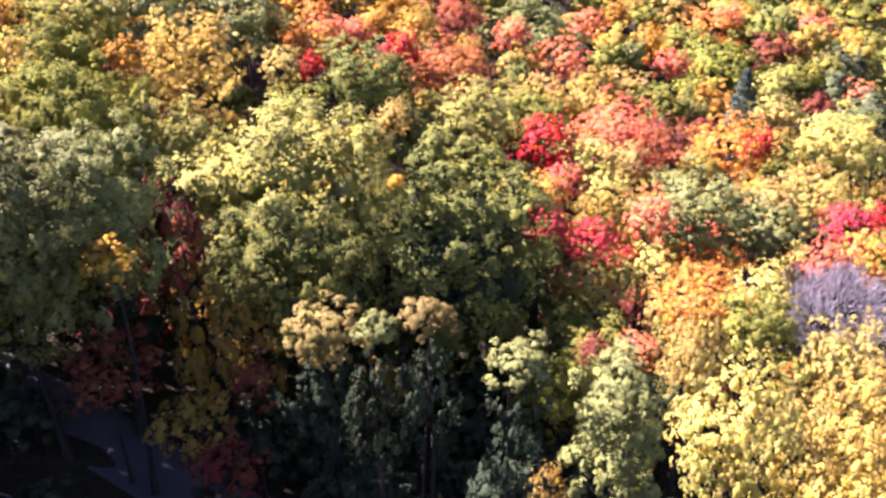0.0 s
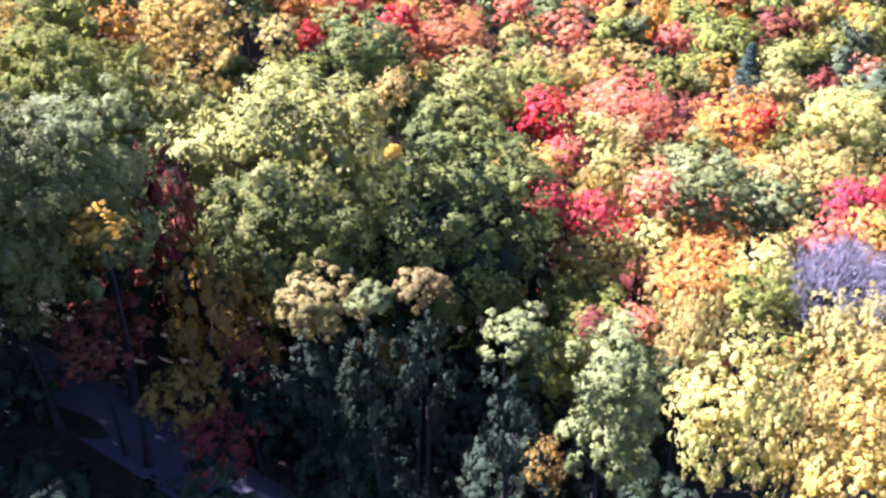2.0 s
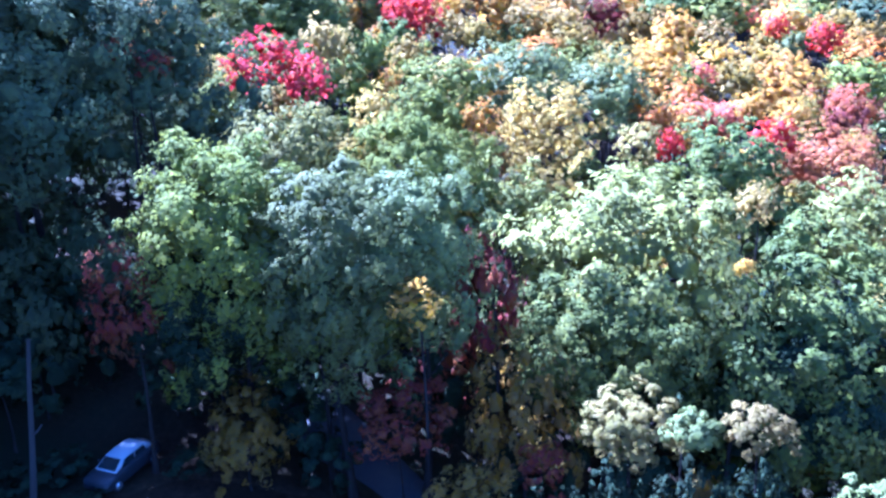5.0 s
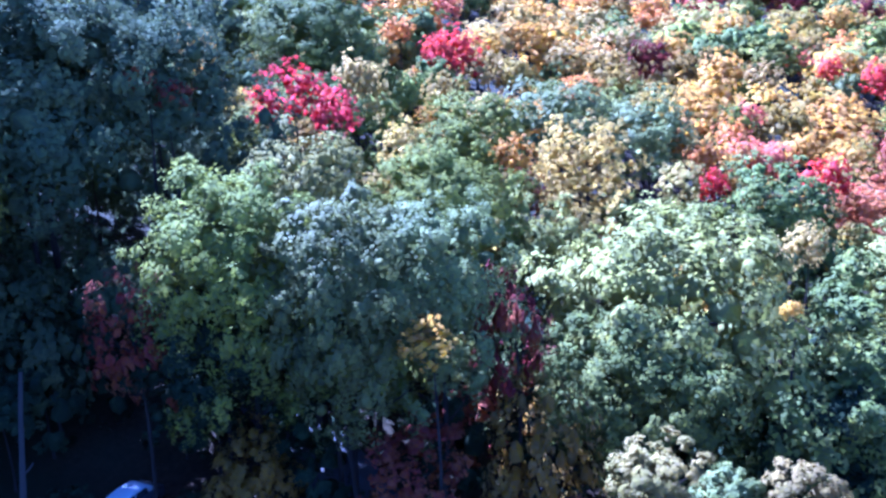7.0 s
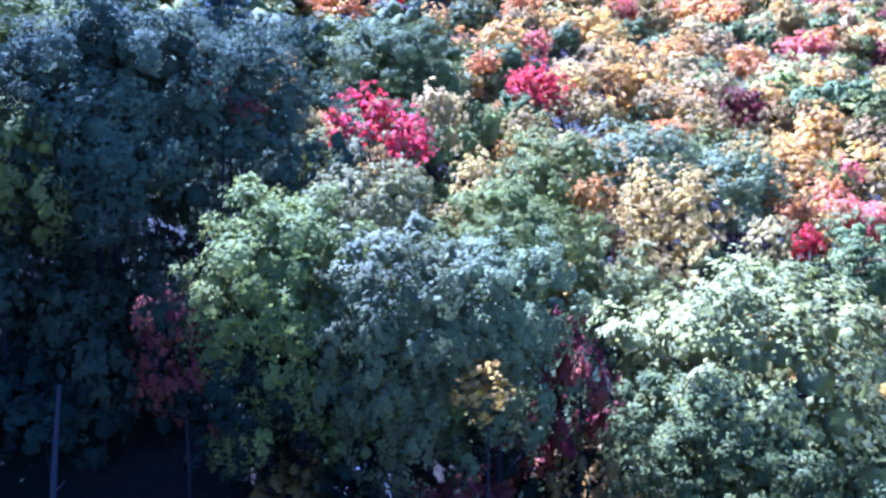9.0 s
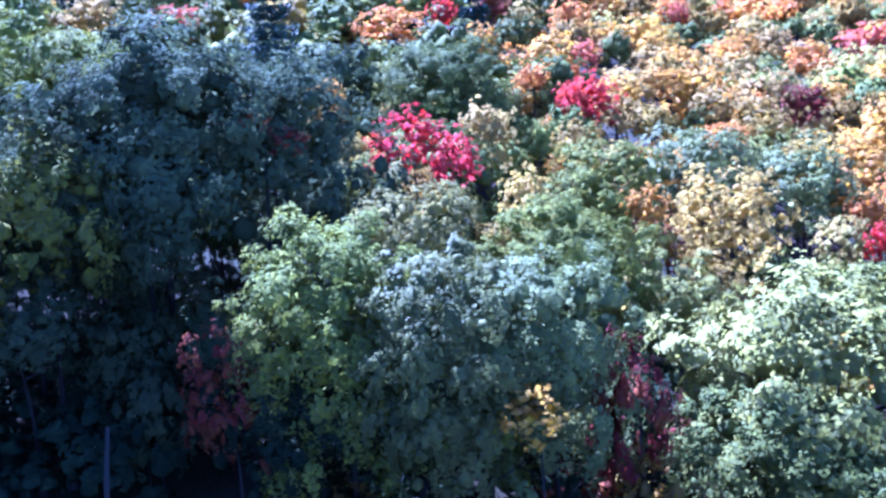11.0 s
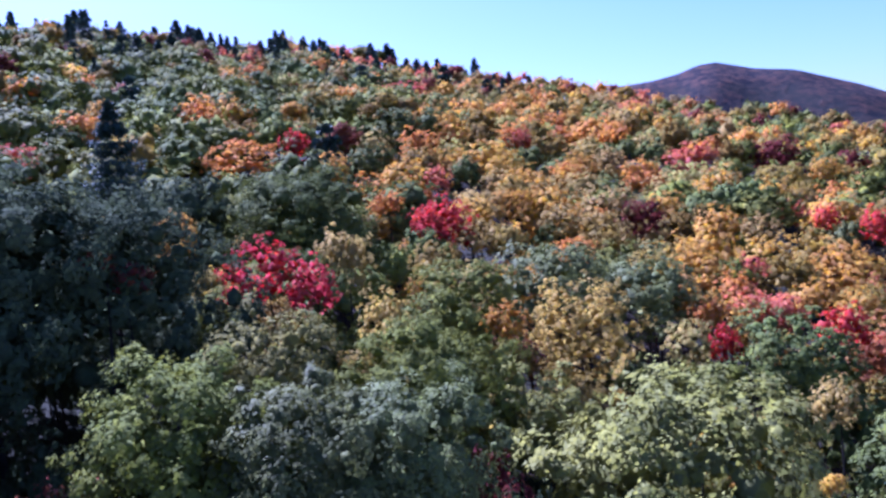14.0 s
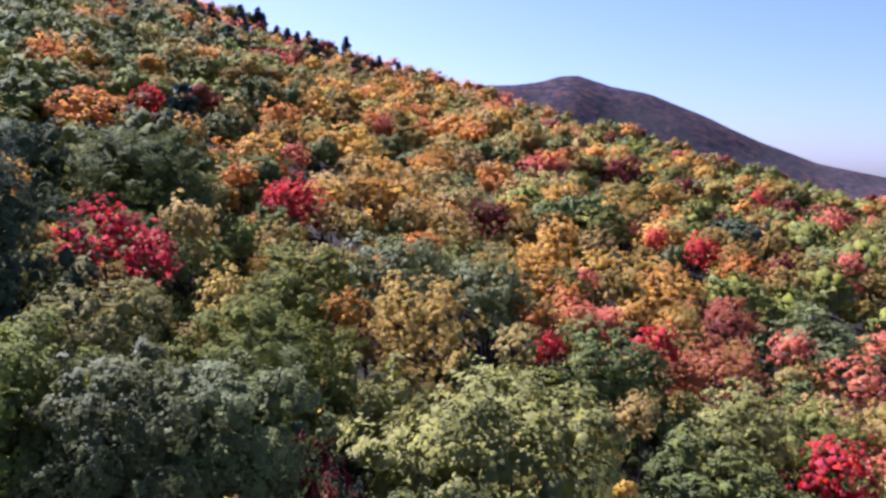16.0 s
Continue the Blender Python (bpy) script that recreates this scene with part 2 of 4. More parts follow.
# ---- trees ----
def outward(rng, n):
    v = rng.normal(size=(n, 3))
    return v / np.linalg.norm(v, axis=1, keepdims=True)


def sprays(rng, at, normal, size, slim=0.6):
    """Leaf sprays: pointed three-cornered leaves at those points, facing roughly along their normals."""
    n = len(at)
    side = unit(np.cross(normal, outward(rng, n)))
    along = np.cross(normal, side)
    size = np.asarray(size).reshape(-1, 1) * rng.uniform(0.6, 1.35, (n, 1))
    wide = size * slim * rng.uniform(0.75, 1.25, (n, 1))
    corners = np.stack([at - along * size * 0.7 - side * wide, at - along * size * 0.5 + side * wide, at + along * size + side * wide * rng.uniform(-0.6, 0.6, (n, 1))], 1)
    return corners.reshape(-1, 3), np.arange(3 * n).reshape(-1, 3)


def crown_points(rng, lobes, twigs, leaves, plume=0.0, low=-0.8, lobe_size=0.3, loose=0.42, calm=0.35, ragged=0.0):
    """Places and directions of the leaf sprays of a round crown of radius 1: lobes on limbs, tufts on lobes, leaves on tufts."""
    k = np.arange(lobes) + 0.5
    up = 1 - (1 - low) * k / lobes
    turn = k * 2.39996 + rng.uniform(0, 6.28)
    flat = np.sqrt(np.clip(1 - up * up, 0, 1))
    way = unit(np.stack([flat * np.cos(turn), flat * np.sin(turn), up], -1) + rng.normal(0, 0.16, (lobes, 3)))
    big = lobe_size * rng.uniform(0.55, 1.4, (lobes, 1))
    ax, ay, az = rng.uniform(0, 6.28, 3)
    uneven = 1 + 0.09 * np.sin(2 * np.arctan2(way[:, 1:2], way[:, 0:1]) + ax) + 0.06 * np.sin(3 * np.arctan2(way[:, 1:2], way[:, 0:1]) + ay + 2 * way[:, 2:]) + 0.06 * np.sin(7 * way[:, 2:] + az)
    heart = way * (rng.uniform(0.68 - 0.14 * ragged, 1.05 + 0.08 * ragged, (lobes, 1)) - big * 0.6) * uneven
    grow = unit(way * 0.6 + np.array([0, 0, 1.0]))
    # tufts round each lobe
    t_way = unit(outward(rng, lobes * twigs) + np.repeat(way, twigs, 0) * 0.75 + np.array([0, 0, 0.35]))
    t_big = np.repeat(big, twigs, 0) * rng.uniform(0.28, 0.48, (lobes * twigs, 1))
    stretch = 1 + plume * np.abs((t_way * np.repeat(grow, twigs, 0)).sum(1, keepdims=True)) * 1.4
    tuft = np.repeat(heart, twigs, 0) + t_way * np.repeat(big, twigs, 0) * rng.uniform(0.55, 1.0, (lobes * twigs, 1)) * stretch
    # leaves round each tuft
    l_way = unit(outward(rng, lobes * twigs * leaves) + np.repeat(t_way, leaves, 0) * 0.6)
    leaf = np.repeat(tuft, leaves, 0) + l_way * np.repeat(t_big, leaves, 0) * rng.uniform(0.4, 1.0, (len(l_way), 1))
    broad, near = np.repeat(np.repeat(way, twigs, 0), leaves, 0), np.repeat(t_way, leaves, 0)
    soft = unit(l_way * (0.55 - 0.4 * calm) + near * (1.1 - calm) + broad * calm + np.array([0, 0, 0.2]))
    normal = unit(soft + outward(rng, len(l_way)) * loose)
    normal *= np.where((normal * soft).sum(1, keepdims=True) < 0, -1, 1)
    return leaf, normal, soft, np.concatenate([heart * 0.94, np.zeros((1, 3))]), np.append(big[:, 0] * 0.72, 0.42 if low < -0.76 else 0.05)


def lump(fine):
    """A round lump of eight faces, or of twenty."""
    if not fine:
        tips = np.array([(1, 0, 0), (0, 1, 0), (-1, 0, 0), (0, -1, 0), (0, 0, 1), (0, 0, -1)], float)
        return tips[np.array([(0, 1, 4), (1, 2, 4), (2, 3, 4), (3, 0, 4), (1, 0, 5), (2, 1, 5), (3, 2, 5), (0, 3, 5)])].reshape(-1, 3)
    a = np.arange(5) * 1.25664
    upper, lower = np.stack([np.cos(a) * 0.894, np.sin(a) * 0.894, a * 0 + 0.447], -1), np.stack([np.cos(a + 0.628) * 0.894, np.sin(a + 0.628) * 0.894, a * 0 - 0.447], -1)
    top, bottom, faces = np.array((0, 0, 1.0)), np.array((0, 0, -1.0)), []
    for i in range(5):
        j = (i + 1) % 5
        faces += [(top, upper[i], upper[j]), (upper[i], lower[i], upper[j]), (upper[j], lower[i], lower[j]), (lower[i], bottom, lower[j])]
    return np.array(faces).reshape(-1, 3)


def cores(rng, at, size, fine):
    """The dense inner leafage of the lobes: one rough lump in each."""
    shape, lumps = lump(fine), []
    for p, r in zip(at, size):
        a, k = rng.uniform(0, 6.28), rng.uniform(2, 5, 3)
        rough = 1 + 0.1 * np.sin(shape * 4 + k).sum(1, keepdims=True)
        turned = np.stack([shape[:, 0] * math.cos(a) - shape[:, 1] * math.sin(a), shape[:, 0] * math.sin(a) + shape[:, 1] * math.cos(a), shape[:, 2]], -1)
        lumps.append(p + turned * r * rough)
    return np.concatenate(lumps)


def leafy(rng, at, normal, soft, hearts, lumps, size, slim, clump=0.45, core=0.0):
    """All corners of a crown, three a face, and their normals: leaf sprays, rounded off along their tufts, over the dense inner leafage."""
    inner = cores(rng, hearts, lumps * (core or (0.5 if size < 0.04 else 0.62 if size < 0.05 else 0.8)), size < 0.098 and not 0.05 < size < 0.07)
    whole = 0.5 if size > 0.05 else 0.3 if size > 0.03 else 0.15  # how far the crown's own roundness shows
    middles = np.repeat(hearts, len(inner) // len(hearts), 0)
    heart = np.array((0, 0, -0.35))
    round_off = unit(unit(soft * clump + normal * (1 - clump)) * (1 - whole) + unit(at - heart) * whole)
    lumpy = unit(unit(inner - middles) * (1 - whole) + unit(inner - heart) * whole)
    return np.concatenate([sprays(rng, at, normal, size, slim)[0], inner]), np.concatenate([np.repeat(round_off, 3, 0), lumpy])


def set_normals(me, normals):
    me.attributes.new("custom_normal", "FLOAT_VECTOR", "POINT").data.foreach_set("vector", np.asarray(normals, np.float32).ravel())


def tube(points, widths, sides=6):
    """A tapered round limb along points."""
    points, widths = np.asarray(points, float), np.asarray(widths, float)
    ahead = unit(np.gradient(points, axis=0))
    side = unit(np.cross(ahead, np.array([0.31, 0.95, 0.1])))
    other = np.cross(ahead, side)
    a = np.linspace(0, 2 * math.pi, sides, endpoint=False)
    ring = side[:, None] * np.cos(a)[None, :, None] + other[:, None] * np.sin(a)[None, :, None]
    verts = (points[:, None] + ring * widths[:, None, None]).reshape(-1, 3)
    return verts, grid_faces(len(points), sides, True)


def trunk_mesh(name, seed):
    """A slightly bent, tapered trunk of height 1 with a flared foot."""
    s = np.linspace(0, 1, 9)
    bend = np.stack([0.02 * np.sin(s * 4 + seed) - 0.02 * math.sin(seed), 0.02 * np.cos(s * 3 + seed) - 0.02 * math.cos(seed), s * 0.92], -1)
    me = bpy.data.meshes.new(name)
    fill(me, *tube(bend, 0.017 * (1 - 0.85 * s) + 0.012 * np.exp(-s * 25)))
    me.materials.append(BARK)
    me.shade_smooth()
    return me


def limb_mesh(name, seed):
    """A rising limb of length 1 that sets out along +x and forks once, in one piece."""
    rng = np.random.default_rng(seed)
    q = np.linspace(0, 1, 8)
    path = np.stack([q, 0.06 * np.sin(q * 5 + seed), 0.35 * q + 0.25 * q * q], -1) + rng.normal(0, 0.012, (8, 3)) * q[:, None]
    me = bpy.data.meshes.new(name)
    fill(me, *tube(path, 0.03 * (1.08 - q), 6))
    me.materials.append(BARK)
    me.shade_smooth()
    return me


def crown_mesh(name, seed, lobes, twigs, leaves, size, plume=0.0, low=-0.8, lobe_size=0.3, slim=0.65, calm=0.35, stretch=1.0):
    rng = np.random.default_rng(seed)
    me = bpy.data.meshes.new(name)
    at, normal, soft, hearts, lumps = crown_points(rng, lobes, twigs, leaves, plume, low, lobe_size, 0.42, calm, 1.0 if size < 0.05 else 0.3)
    below = 2 * stretch - ABOVE if stretch > 1 else 1.0
    at, hearts = (p * np.stack([p[:, 2] ** 0, p[:, 2] ** 0, np.where(p[:, 2] > 0, ABOVE if stretch > 1 else 1.0, below)], -1) for p in (at, hearts))
    corners, normals = leafy(rng, at, normal, soft, hearts, lumps, size, slim, 0.4 if size < 0.03 else 0.55 if size < 0.05 else 0.75)
    fill(me, corners, np.arange(len(corners)).reshape(-1, 3))
    set_normals(me, normals)
    me.materials.append(LEAVES["green"])
    return me


def pine_points(rng, tiers, leaves, round_=0.0):
    """Needle sprays of a conifer of radius 1 between z -1 and 1: whorls of boughs that shorten towards the tip."""
    at, normal = [], []
    for k in range(tiers):
        h = (k + rng.uniform(0, 0.7)) / tiers
        reach = (1 - h) ** (0.8 - 0.4 * round_) * rng.uniform(0.75, 1.1)
        for b in range(7):
            turn = b * 0.9 + k * 2.1 + rng.uniform(-0.3, 0.3)
            q = np.sqrt(rng.uniform(0.03, 1, leaves)) * reach * rng.uniform(0.7, 1.05)
            wide = rng.normal(0, 0.09, leaves) * (0.5 + q)
            x, y = q * math.cos(turn) - wide * math.sin(turn), q * math.sin(turn) + wide * math.cos(turn)
            at.append(np.stack([x, y, -1 + 2 * h + 0.1 * q - 0.16 * q * q + rng.normal(0, 0.025, leaves)], -1))
            normal.append(np.tile([0.25 * math.cos(turn), 0.25 * math.sin(turn), 0.9], (leaves, 1)))
    at = np.concatenate(at)
    return at, unit(np.concatenate(normal) + rng.normal(0, 0.35, at.shape))


def pine_mesh(name, seed, tiers, leaves, size):
    rng = np.random.default_rng(seed)
    me = bpy.data.meshes.new(name)
    at, normal = pine_points(rng, tiers, leaves)
    fill(me, *sprays(rng, at, normal, size, 0.35))
    me.materials.append(LEAVES["needle"])
    return me


def twig_mesh(name, seed):
    """The bare crown of a leafless tree: fans of thin rising twigs."""
    rng = np.random.default_rng(seed)
    at = crown_points(rng, 80, 14, 5, 0.4, -0.5)[0]
    grow = unit(at * 0.7 + np.array([0, 0, 0.8]) + rng.normal(0, 0.6, at.shape))
    side = unit(np.cross(grow, outward(rng, len(at)))) * 0.0045
    length = rng.uniform(0.05, 0.16, (len(at), 1))
    v = np.stack([at - side - grow * length, at + side - grow * length, at + side * 0.4 + grow * length, at - side * 0.4 + grow * length], 1).reshape(-1, 3)
    me = bpy.data.meshes.new(name)
    fill(me, v, np.arange(len(v)).reshape(-1, 4))
    me.materials.append(LEAVES["twig"])
    return me


# crowns by shape, from the largest in view (0) to the smallest
FINE = [(110, 12, 20, 0.025, 0.22), (64, 9, 12, 0.037, 0.25), (40, 5, 10, 0.06, 0.29), (26, 4, 9, 0.09, 0.33)]
CROWNS = {}
HIGH, ABOVE = 1.5, 1.05  # height against width of a deep crown, and of its rounded top
for fine, (lobes, twigs, leaves, size, lobe) in enumerate(FINE):
    some = range(3 if fine else 4)
    CROWNS["round", fine] = [crown_mesh("crown_round", 11 + n, lobes, twigs, leaves, size, lobe_size=lobe, calm=0.42 + 0.07 * fine) for n in some]
    CROWNS["high", fine] = [crown_mesh("crown_high", 91 + n, int(lobes * 1.25), twigs, leaves, size, lobe_size=lobe * 0.95, calm=0.42 + 0.07 * fine, stretch=HIGH) for n in some]
    CROWNS["plume", fine] = [crown_mesh("crown_plume", 21 + n, int(lobes * 1.2), max(3, int(twigs * 0.75)), leaves, size * 0.95, 0.8, -0.75, lobe * 0.82, calm=0.4 + 0.06 * fine) for n in some]
    CROWNS["open", fine] = [crown_mesh("crown_open", 31 + n, int(lobes * 0.5), twigs, leaves, size, 0.2, -0.75, lobe) for n in some]
    CROWNS["tufted", fine] = [crown_mesh("crown_tufted", 51 + n, (34, 30, 24, 16)[fine], 10, (26, 22, 14, 8)[fine], (0.036, 0.046, 0.06, 0.1)[fine], 0.0, -0.6, 0.27) for n in some]
    CROWNS["pine", fine] = [pine_mesh("crown_pine", 71, (26, 24, 18, 12)[fine], (60, 50, 30, 16)[fine], (0.045, 0.05, 0.065, 0.1)[fine])]
    CROWNS["bare", fine] = [twig_mesh("crown_bare", 81)]
TRUNKS = [trunk_mesh("trunk", 3 + n) for n in range(4)]
BOUGHS = [limb_mesh("limb", 40 + n) for n in range(4)]

KINDS = {  # colour of the leaves: name, words
    "green": ("oak_tree", "broad oak with dull green leaves on the wooded slope"),
    "sage": ("oak_tree", "wide oak with pale grey-green leaves in the sun"),
    "moss": ("oak_tree", "round oak with deep green leaves among turning trees"),
    # added filler trees whose dark leaves stand in for shade
    "shade_dark": ("shade_filler_tree", "dense deep green hemlock in the shade of the oaks"),
    "fern": ("oak_tree", "spreading oak with mid-green leaves catching the sun"),
    "dark": ("oak_tree", "dense oak with glossy dark blue-green leaves"),
    "light": ("ash_tree", "full-crowned ash turning pale yellow-green"),
    "olive": ("beech_tree", "beech with olive-brown turning leaves"),
    "tan": ("beech_tree", "beech with faded tan and straw-coloured leaves"),
    "straw": ("oak_tree", "young oak top with cream and straw-coloured leaves"),
    "amber": ("birch_tree", "upright birch with amber-yellow autumn leaves"),
    "yellow": ("birch_tree", "birch in bright yellow autumn leaf"),
    "gold": ("birch_tree", "birch with golden-orange autumn leaves"),
    "orange": ("maple_tree", "maple with orange autumn leaves"),
    "coral": ("maple_tree", "maple with salmon-red autumn leaves"),
    "red": ("maple_tree", "maple in vivid crimson autumn leaf"),
    "rust": ("maple_tree", "maple in dull rusty red autumn leaf"),
    "rose": ("maple_tree", "maple in bright pinkish-red autumn leaf"),
    "maroon": ("maple_tree", "maple with dull maroon-brown leaves"),
    "needle": ("pine_tree", "dark green pine standing above the broadleaf trees"),
    "twig": ("bare_tree", "leafless grey tree with fine twigs"),
}
# the first colour is near black, shade painted into the saplings' leaves
SHRUB_WORDS = {"shade_dark": "deep green", "green": "dull green", "olive": "olive-brown", "maroon": "maroon"}
PLANTED = []
dice = random.Random(5)


def plant(colour, x, y, r, high, shape="round", tall=0.9, words="", low=False):
    """A tree with its foot at x, y: crown radius, height of its top, the crown's height against its width."""
    name, label = KINDS[colour] if not low else ("sapling", f"low {SHRUB_WORDS[colour]} sapling in the shade of the woods")
    z = float(ground(x, y))
    across = 2960 * r / math.dist((x, y, z + high), (0, 9, 28))
    fine = 0 if across > 265 else 1 if across > 155 else 2 if across > 80 else 3
    fine = 3 if (low and not words) or not -46 < math.degrees(math.atan2(-x, y - 9)) < 70 else fine
    tree = tagged(new(name), words or label, "sapling" if low else "tree", "saplings under the trees" if low else "trees on the hillside")
    tree.matrix_basis = pose(x, y, z - 0.1, 0, 0, dice.uniform(0, 360))
    half = min(r * tall, high * 0.49)
    trunk = new("trunk", dice.choice(TRUNKS))
    trunk.parent = tree
    wide = high * (0.6 + 0.025 * r)
    trunk.scale = (wide, wide, high - half * 0.4)
    if fine < 2 and shape != "pine":
        for k in range(6):
            limb = new("limb", dice.choice(BOUGHS))
            limb.parent = tree
            limb.matrix_basis = pose(0, 0, high - half * dice.uniform(0.9, 1.9), 0, 0, k * 137.5) @ Matrix.Scale(r * dice.uniform(0.55, 0.8), 4)
    crown = new("crown", dice.choice(CROWNS[shape, fine]))
    crown.parent = tree
    crown.location, crown.scale = (0, 0, high - half * (ABOVE / HIGH if shape == "high" else 1)), (r, r, half / (HIGH if shape == "high" else 1))
    crown.material_slots[0].link = "OBJECT"
    crown.material_slots[0].material = LEAVES[colour]
    if not low:
        PLANTED.append((x, y, r))
    return tree


# ---- single trees ----
# three tall oaks added on the sunward side to shade the road
plant("dark", -42.0, 47.0, 5.5, 23)
plant("dark", -47.0, 39.0, 5.5, 23)
plant("dark", -36.5, 48.0, 4.4, 18, "round", 1.2)
plant("dark", -31.5, 46.5, 3.2, 14, "round", 1.5)
plant("dark", -23.6, 38.6, 3.4, 15)
plant("green", -27.0, 47.5, 3.0, 15)
plant("green", -22.5, 47.0, 3.0, 15)
plant("dark", -50.0, 33.0, 5.0, 18)
plant("dark", -45.0, 30.0, 3.6, 13)
plant("dark", -67.7, 40.2, 2.8, 8.5, "round", 1.3)
plant("dark", -64.7, 44.4, 2.8, 8.5, "round", 1.3)
plant("dark", -64.6, 56.8, 2.8, 8.5, "round", 1.3)
plant("dark", -63.5, 44.7, 2.8, 8.5, "round", 1.3)
plant("dark", -60.1, 56.5, 2.8, 8.5, "round", 1.3)
plant("dark", -64.0, 43.9, 2.8, 8.5, "round", 1.3)
plant("dark", -62.8, 55.9, 2.8, 8.5, "round", 1.3)
plant("olive", -27.5, 68.0, 3.4, 14.5)
plant("olive", -20.0, 66.5, 3.2, 14.5)
plant("green", -34.0, 76.0, 3.4, 14)
plant("dark", -58.0, 42.5, 4.0, 13)
plant("dark", -62.0, 46.5, 4.0, 14)
plant("dark", -54.0, 40.0, 3.5, 11)
plant("dark", -68.0, 44.0, 4.0, 12)
plant("dark", -45.0, 36.0, 3.2, 9, "round", 1.3)
plant("dark", -41.0, 35.0, 2.6, 8, "round", 1.4)
plant("dark", -49.0, 41.0, 3.2, 11, "round", 1.4)
plant("dark", -43.0, 41.0, 3.0, 10, "round", 1.4)
plant("light", -9.7, 51.3, 8.19, 21, "round", 1.0)
# right half of the big crown, its own shade put into darker leaves
plant("moss", 0.9, 52.7, 7.34, 20, "round", 1)
plant("sage", -21.5, 37.5, 4.3, 19.5, "high", 1.5)
plant("sage", -18.5, 40.5, 4.2, 19.5, "high", 1.5)
plant("fern", -27.7, 36.9, 5.18, 19, "high", 1.4)
plant("light", -28.8, 44.3, 3.78, 19, "round", 0.95)
plant("fern", -24.7, 53.2, 4.98, 19)
plant("amber", -30.3, 57.5, 2.00, 18, "plume", 1.1)
plant("fern", -30.9, 69.6, 4.71, 19, "round", 0.8)
plant("sage", -30.0, 87.6, 6.37, 19, "round", 0.8)
plant("sage", -21.6, 90.4, 5.48, 19, "round", 0.8)
plant("gold", -25.1, 65.2, 1.59, 18, "plume", 1)
plant("amber", -22.6, 73.9, 4.42, 19, "plume", 0.9)
plant("yellow", -15.5, 80.3, 2.55, 17, "plume", 1)
plant("red", -12.7, 79.2, 1.21, 17, "plume", 1.3)
plant("moss", -7.7, 80.0, 5.03, 19, "round", 0.75)
plant("red", -5.0, 93.3, 2.31, 18, "plume", 1)
plant("rust", -0.0, 95.7, 5.40, 18, "plume", 0.7)
plant("dark", -46.0, 40.8, 8.01, 25.5, "round", 1.05)
plant("green", -64.5, 43.0, 7.98, 24)
plant("green", -44.6, 31.5, 4.31, 20, "round", 1.1)
plant("red", -37.8, 54.6, 2.75, 20, "plume", 0.9)
plant("rose", -35.0, 56.0, 1.9, 19.2, "plume", 1.1)
plant("tan", -43.0, 72.4, 2.33, 18, "plume", 1.3)
plant("green", -41.8, 54.4, 2.35, 16)
plant("olive", -38.1, 56.2, 2.21, 16, "plume", 0.9)
plant("red", -48.7, 100.9, 3.85, 19, "plume", 0.9)
plant("moss", -58.7, 86.1, 9.30, 20, "round", 0.8)
plant("dark", -68.3, 78.9, 4.86, 19, "round", 1)
plant("needle", -80.4, 80.2, 7.14, 26, "pine", 1.25)
plant("gold", -58.7, 67.7, 1.92, 17, "plume", 1.3)
plant("orange", -91.1, 114.1, 6.0, 17.5, "plume", 0.6)
plant("red", -95.5, 133.7, 3.05, 19, "plume", 1)
plant("gold", -80.5, 124.2, 2.81, 18, "plume", 1)
plant("orange", -84.5, 160.3, 4.63, 18, "plume", 0.9)
plant("moss", -87.2, 145.5, 4.60, 18, "round", 0.8)
plant("maroon", -103.4, 160.4, 4.61, 18, "round", 0.8)
plant("moss", -97.0, 174.1, 9.62, 19, "round", 0.7)
plant("red", -50.9, 102.1, 3.70, 18, "plume", 0.8)
plant("orange", -57.3, 101.8, 2.35, 18, "plume", 0.8)
plant("tan", -51.1, 115.9, 5.12, 18, "plume", 0.7)
plant("gold", -43.5, 120.7, 5.58, 18, "plume", 0.8)
plant("tan", -38.4, 132.0, 4.72, 18, "plume", 0.9)
plant("maroon", -34.6, 136.9, 3.75, 18)
plant("orange", -33.1, 103.1, 2.81, 17, "plume", 0.7)
plant("coral", -49.5, 246.8, 7.32, 18, "round", 0.8)
plant("olive", -76.6, 212.2, 5.81, 18)
plant("olive", -76.7, 283.7, 7.18, 18, "round", 0.8)
plant("olive", -58.4, 267.8, 5.78, 18)
plant("gold", -51.7, 133.3, 4.48, 18, "plume", 0.7)
plant("orange", -64.2, 187.5, 4.75, 18, "plume", 0.7)
plant("light", -131.9, 283.5, 9.74, 18, "round", 0.8)
plant("orange", -88.0, 215.7, 4.52, 18, "plume", 0.9)
plant("coral", -63.7, 127.7, 2.47, 18, "plume", 0.9)
plant("green", -21.1, 170.8, 6.54, 18, "round", 0.7)
plant("red", -10.2, 158.4, 2.25, 18, "plume", 1)
plant("red", -2.6, 154.2, 3.01, 19, "plume", 1)
plant("maroon", -29.5, 256.6, 7.09, 18, "round", 0.7)
plant("red", 8.6, 327.3, 8.55, 19, "plume", 0.7)
plant("dark", 3.7, 205.0, 7.88, 18, "round", 0.7)
plant("olive", -39.0, 249.2, 4.07, 18, "round", 1)
plant("rust", 0.8, 132.5, 5.40, 18)
plant("green", 2.3, 143.5, 5.41, 18, "round", 0.7)
plant("coral", -10.6, 97.1, 2.67, 17, "plume", 0.7)
plant("orange", -15.2, 100.9, 2.02, 17, "plume", 1)
plant("orange", -15.4, 87.7, 1.87, 17, "plume", 0.9)
plant("coral", -16.1, 117.9, 2.02, 17, "plume", 1)
plant("olive", -13.0, 125.5, 4.31, 18, "round", 0.8)
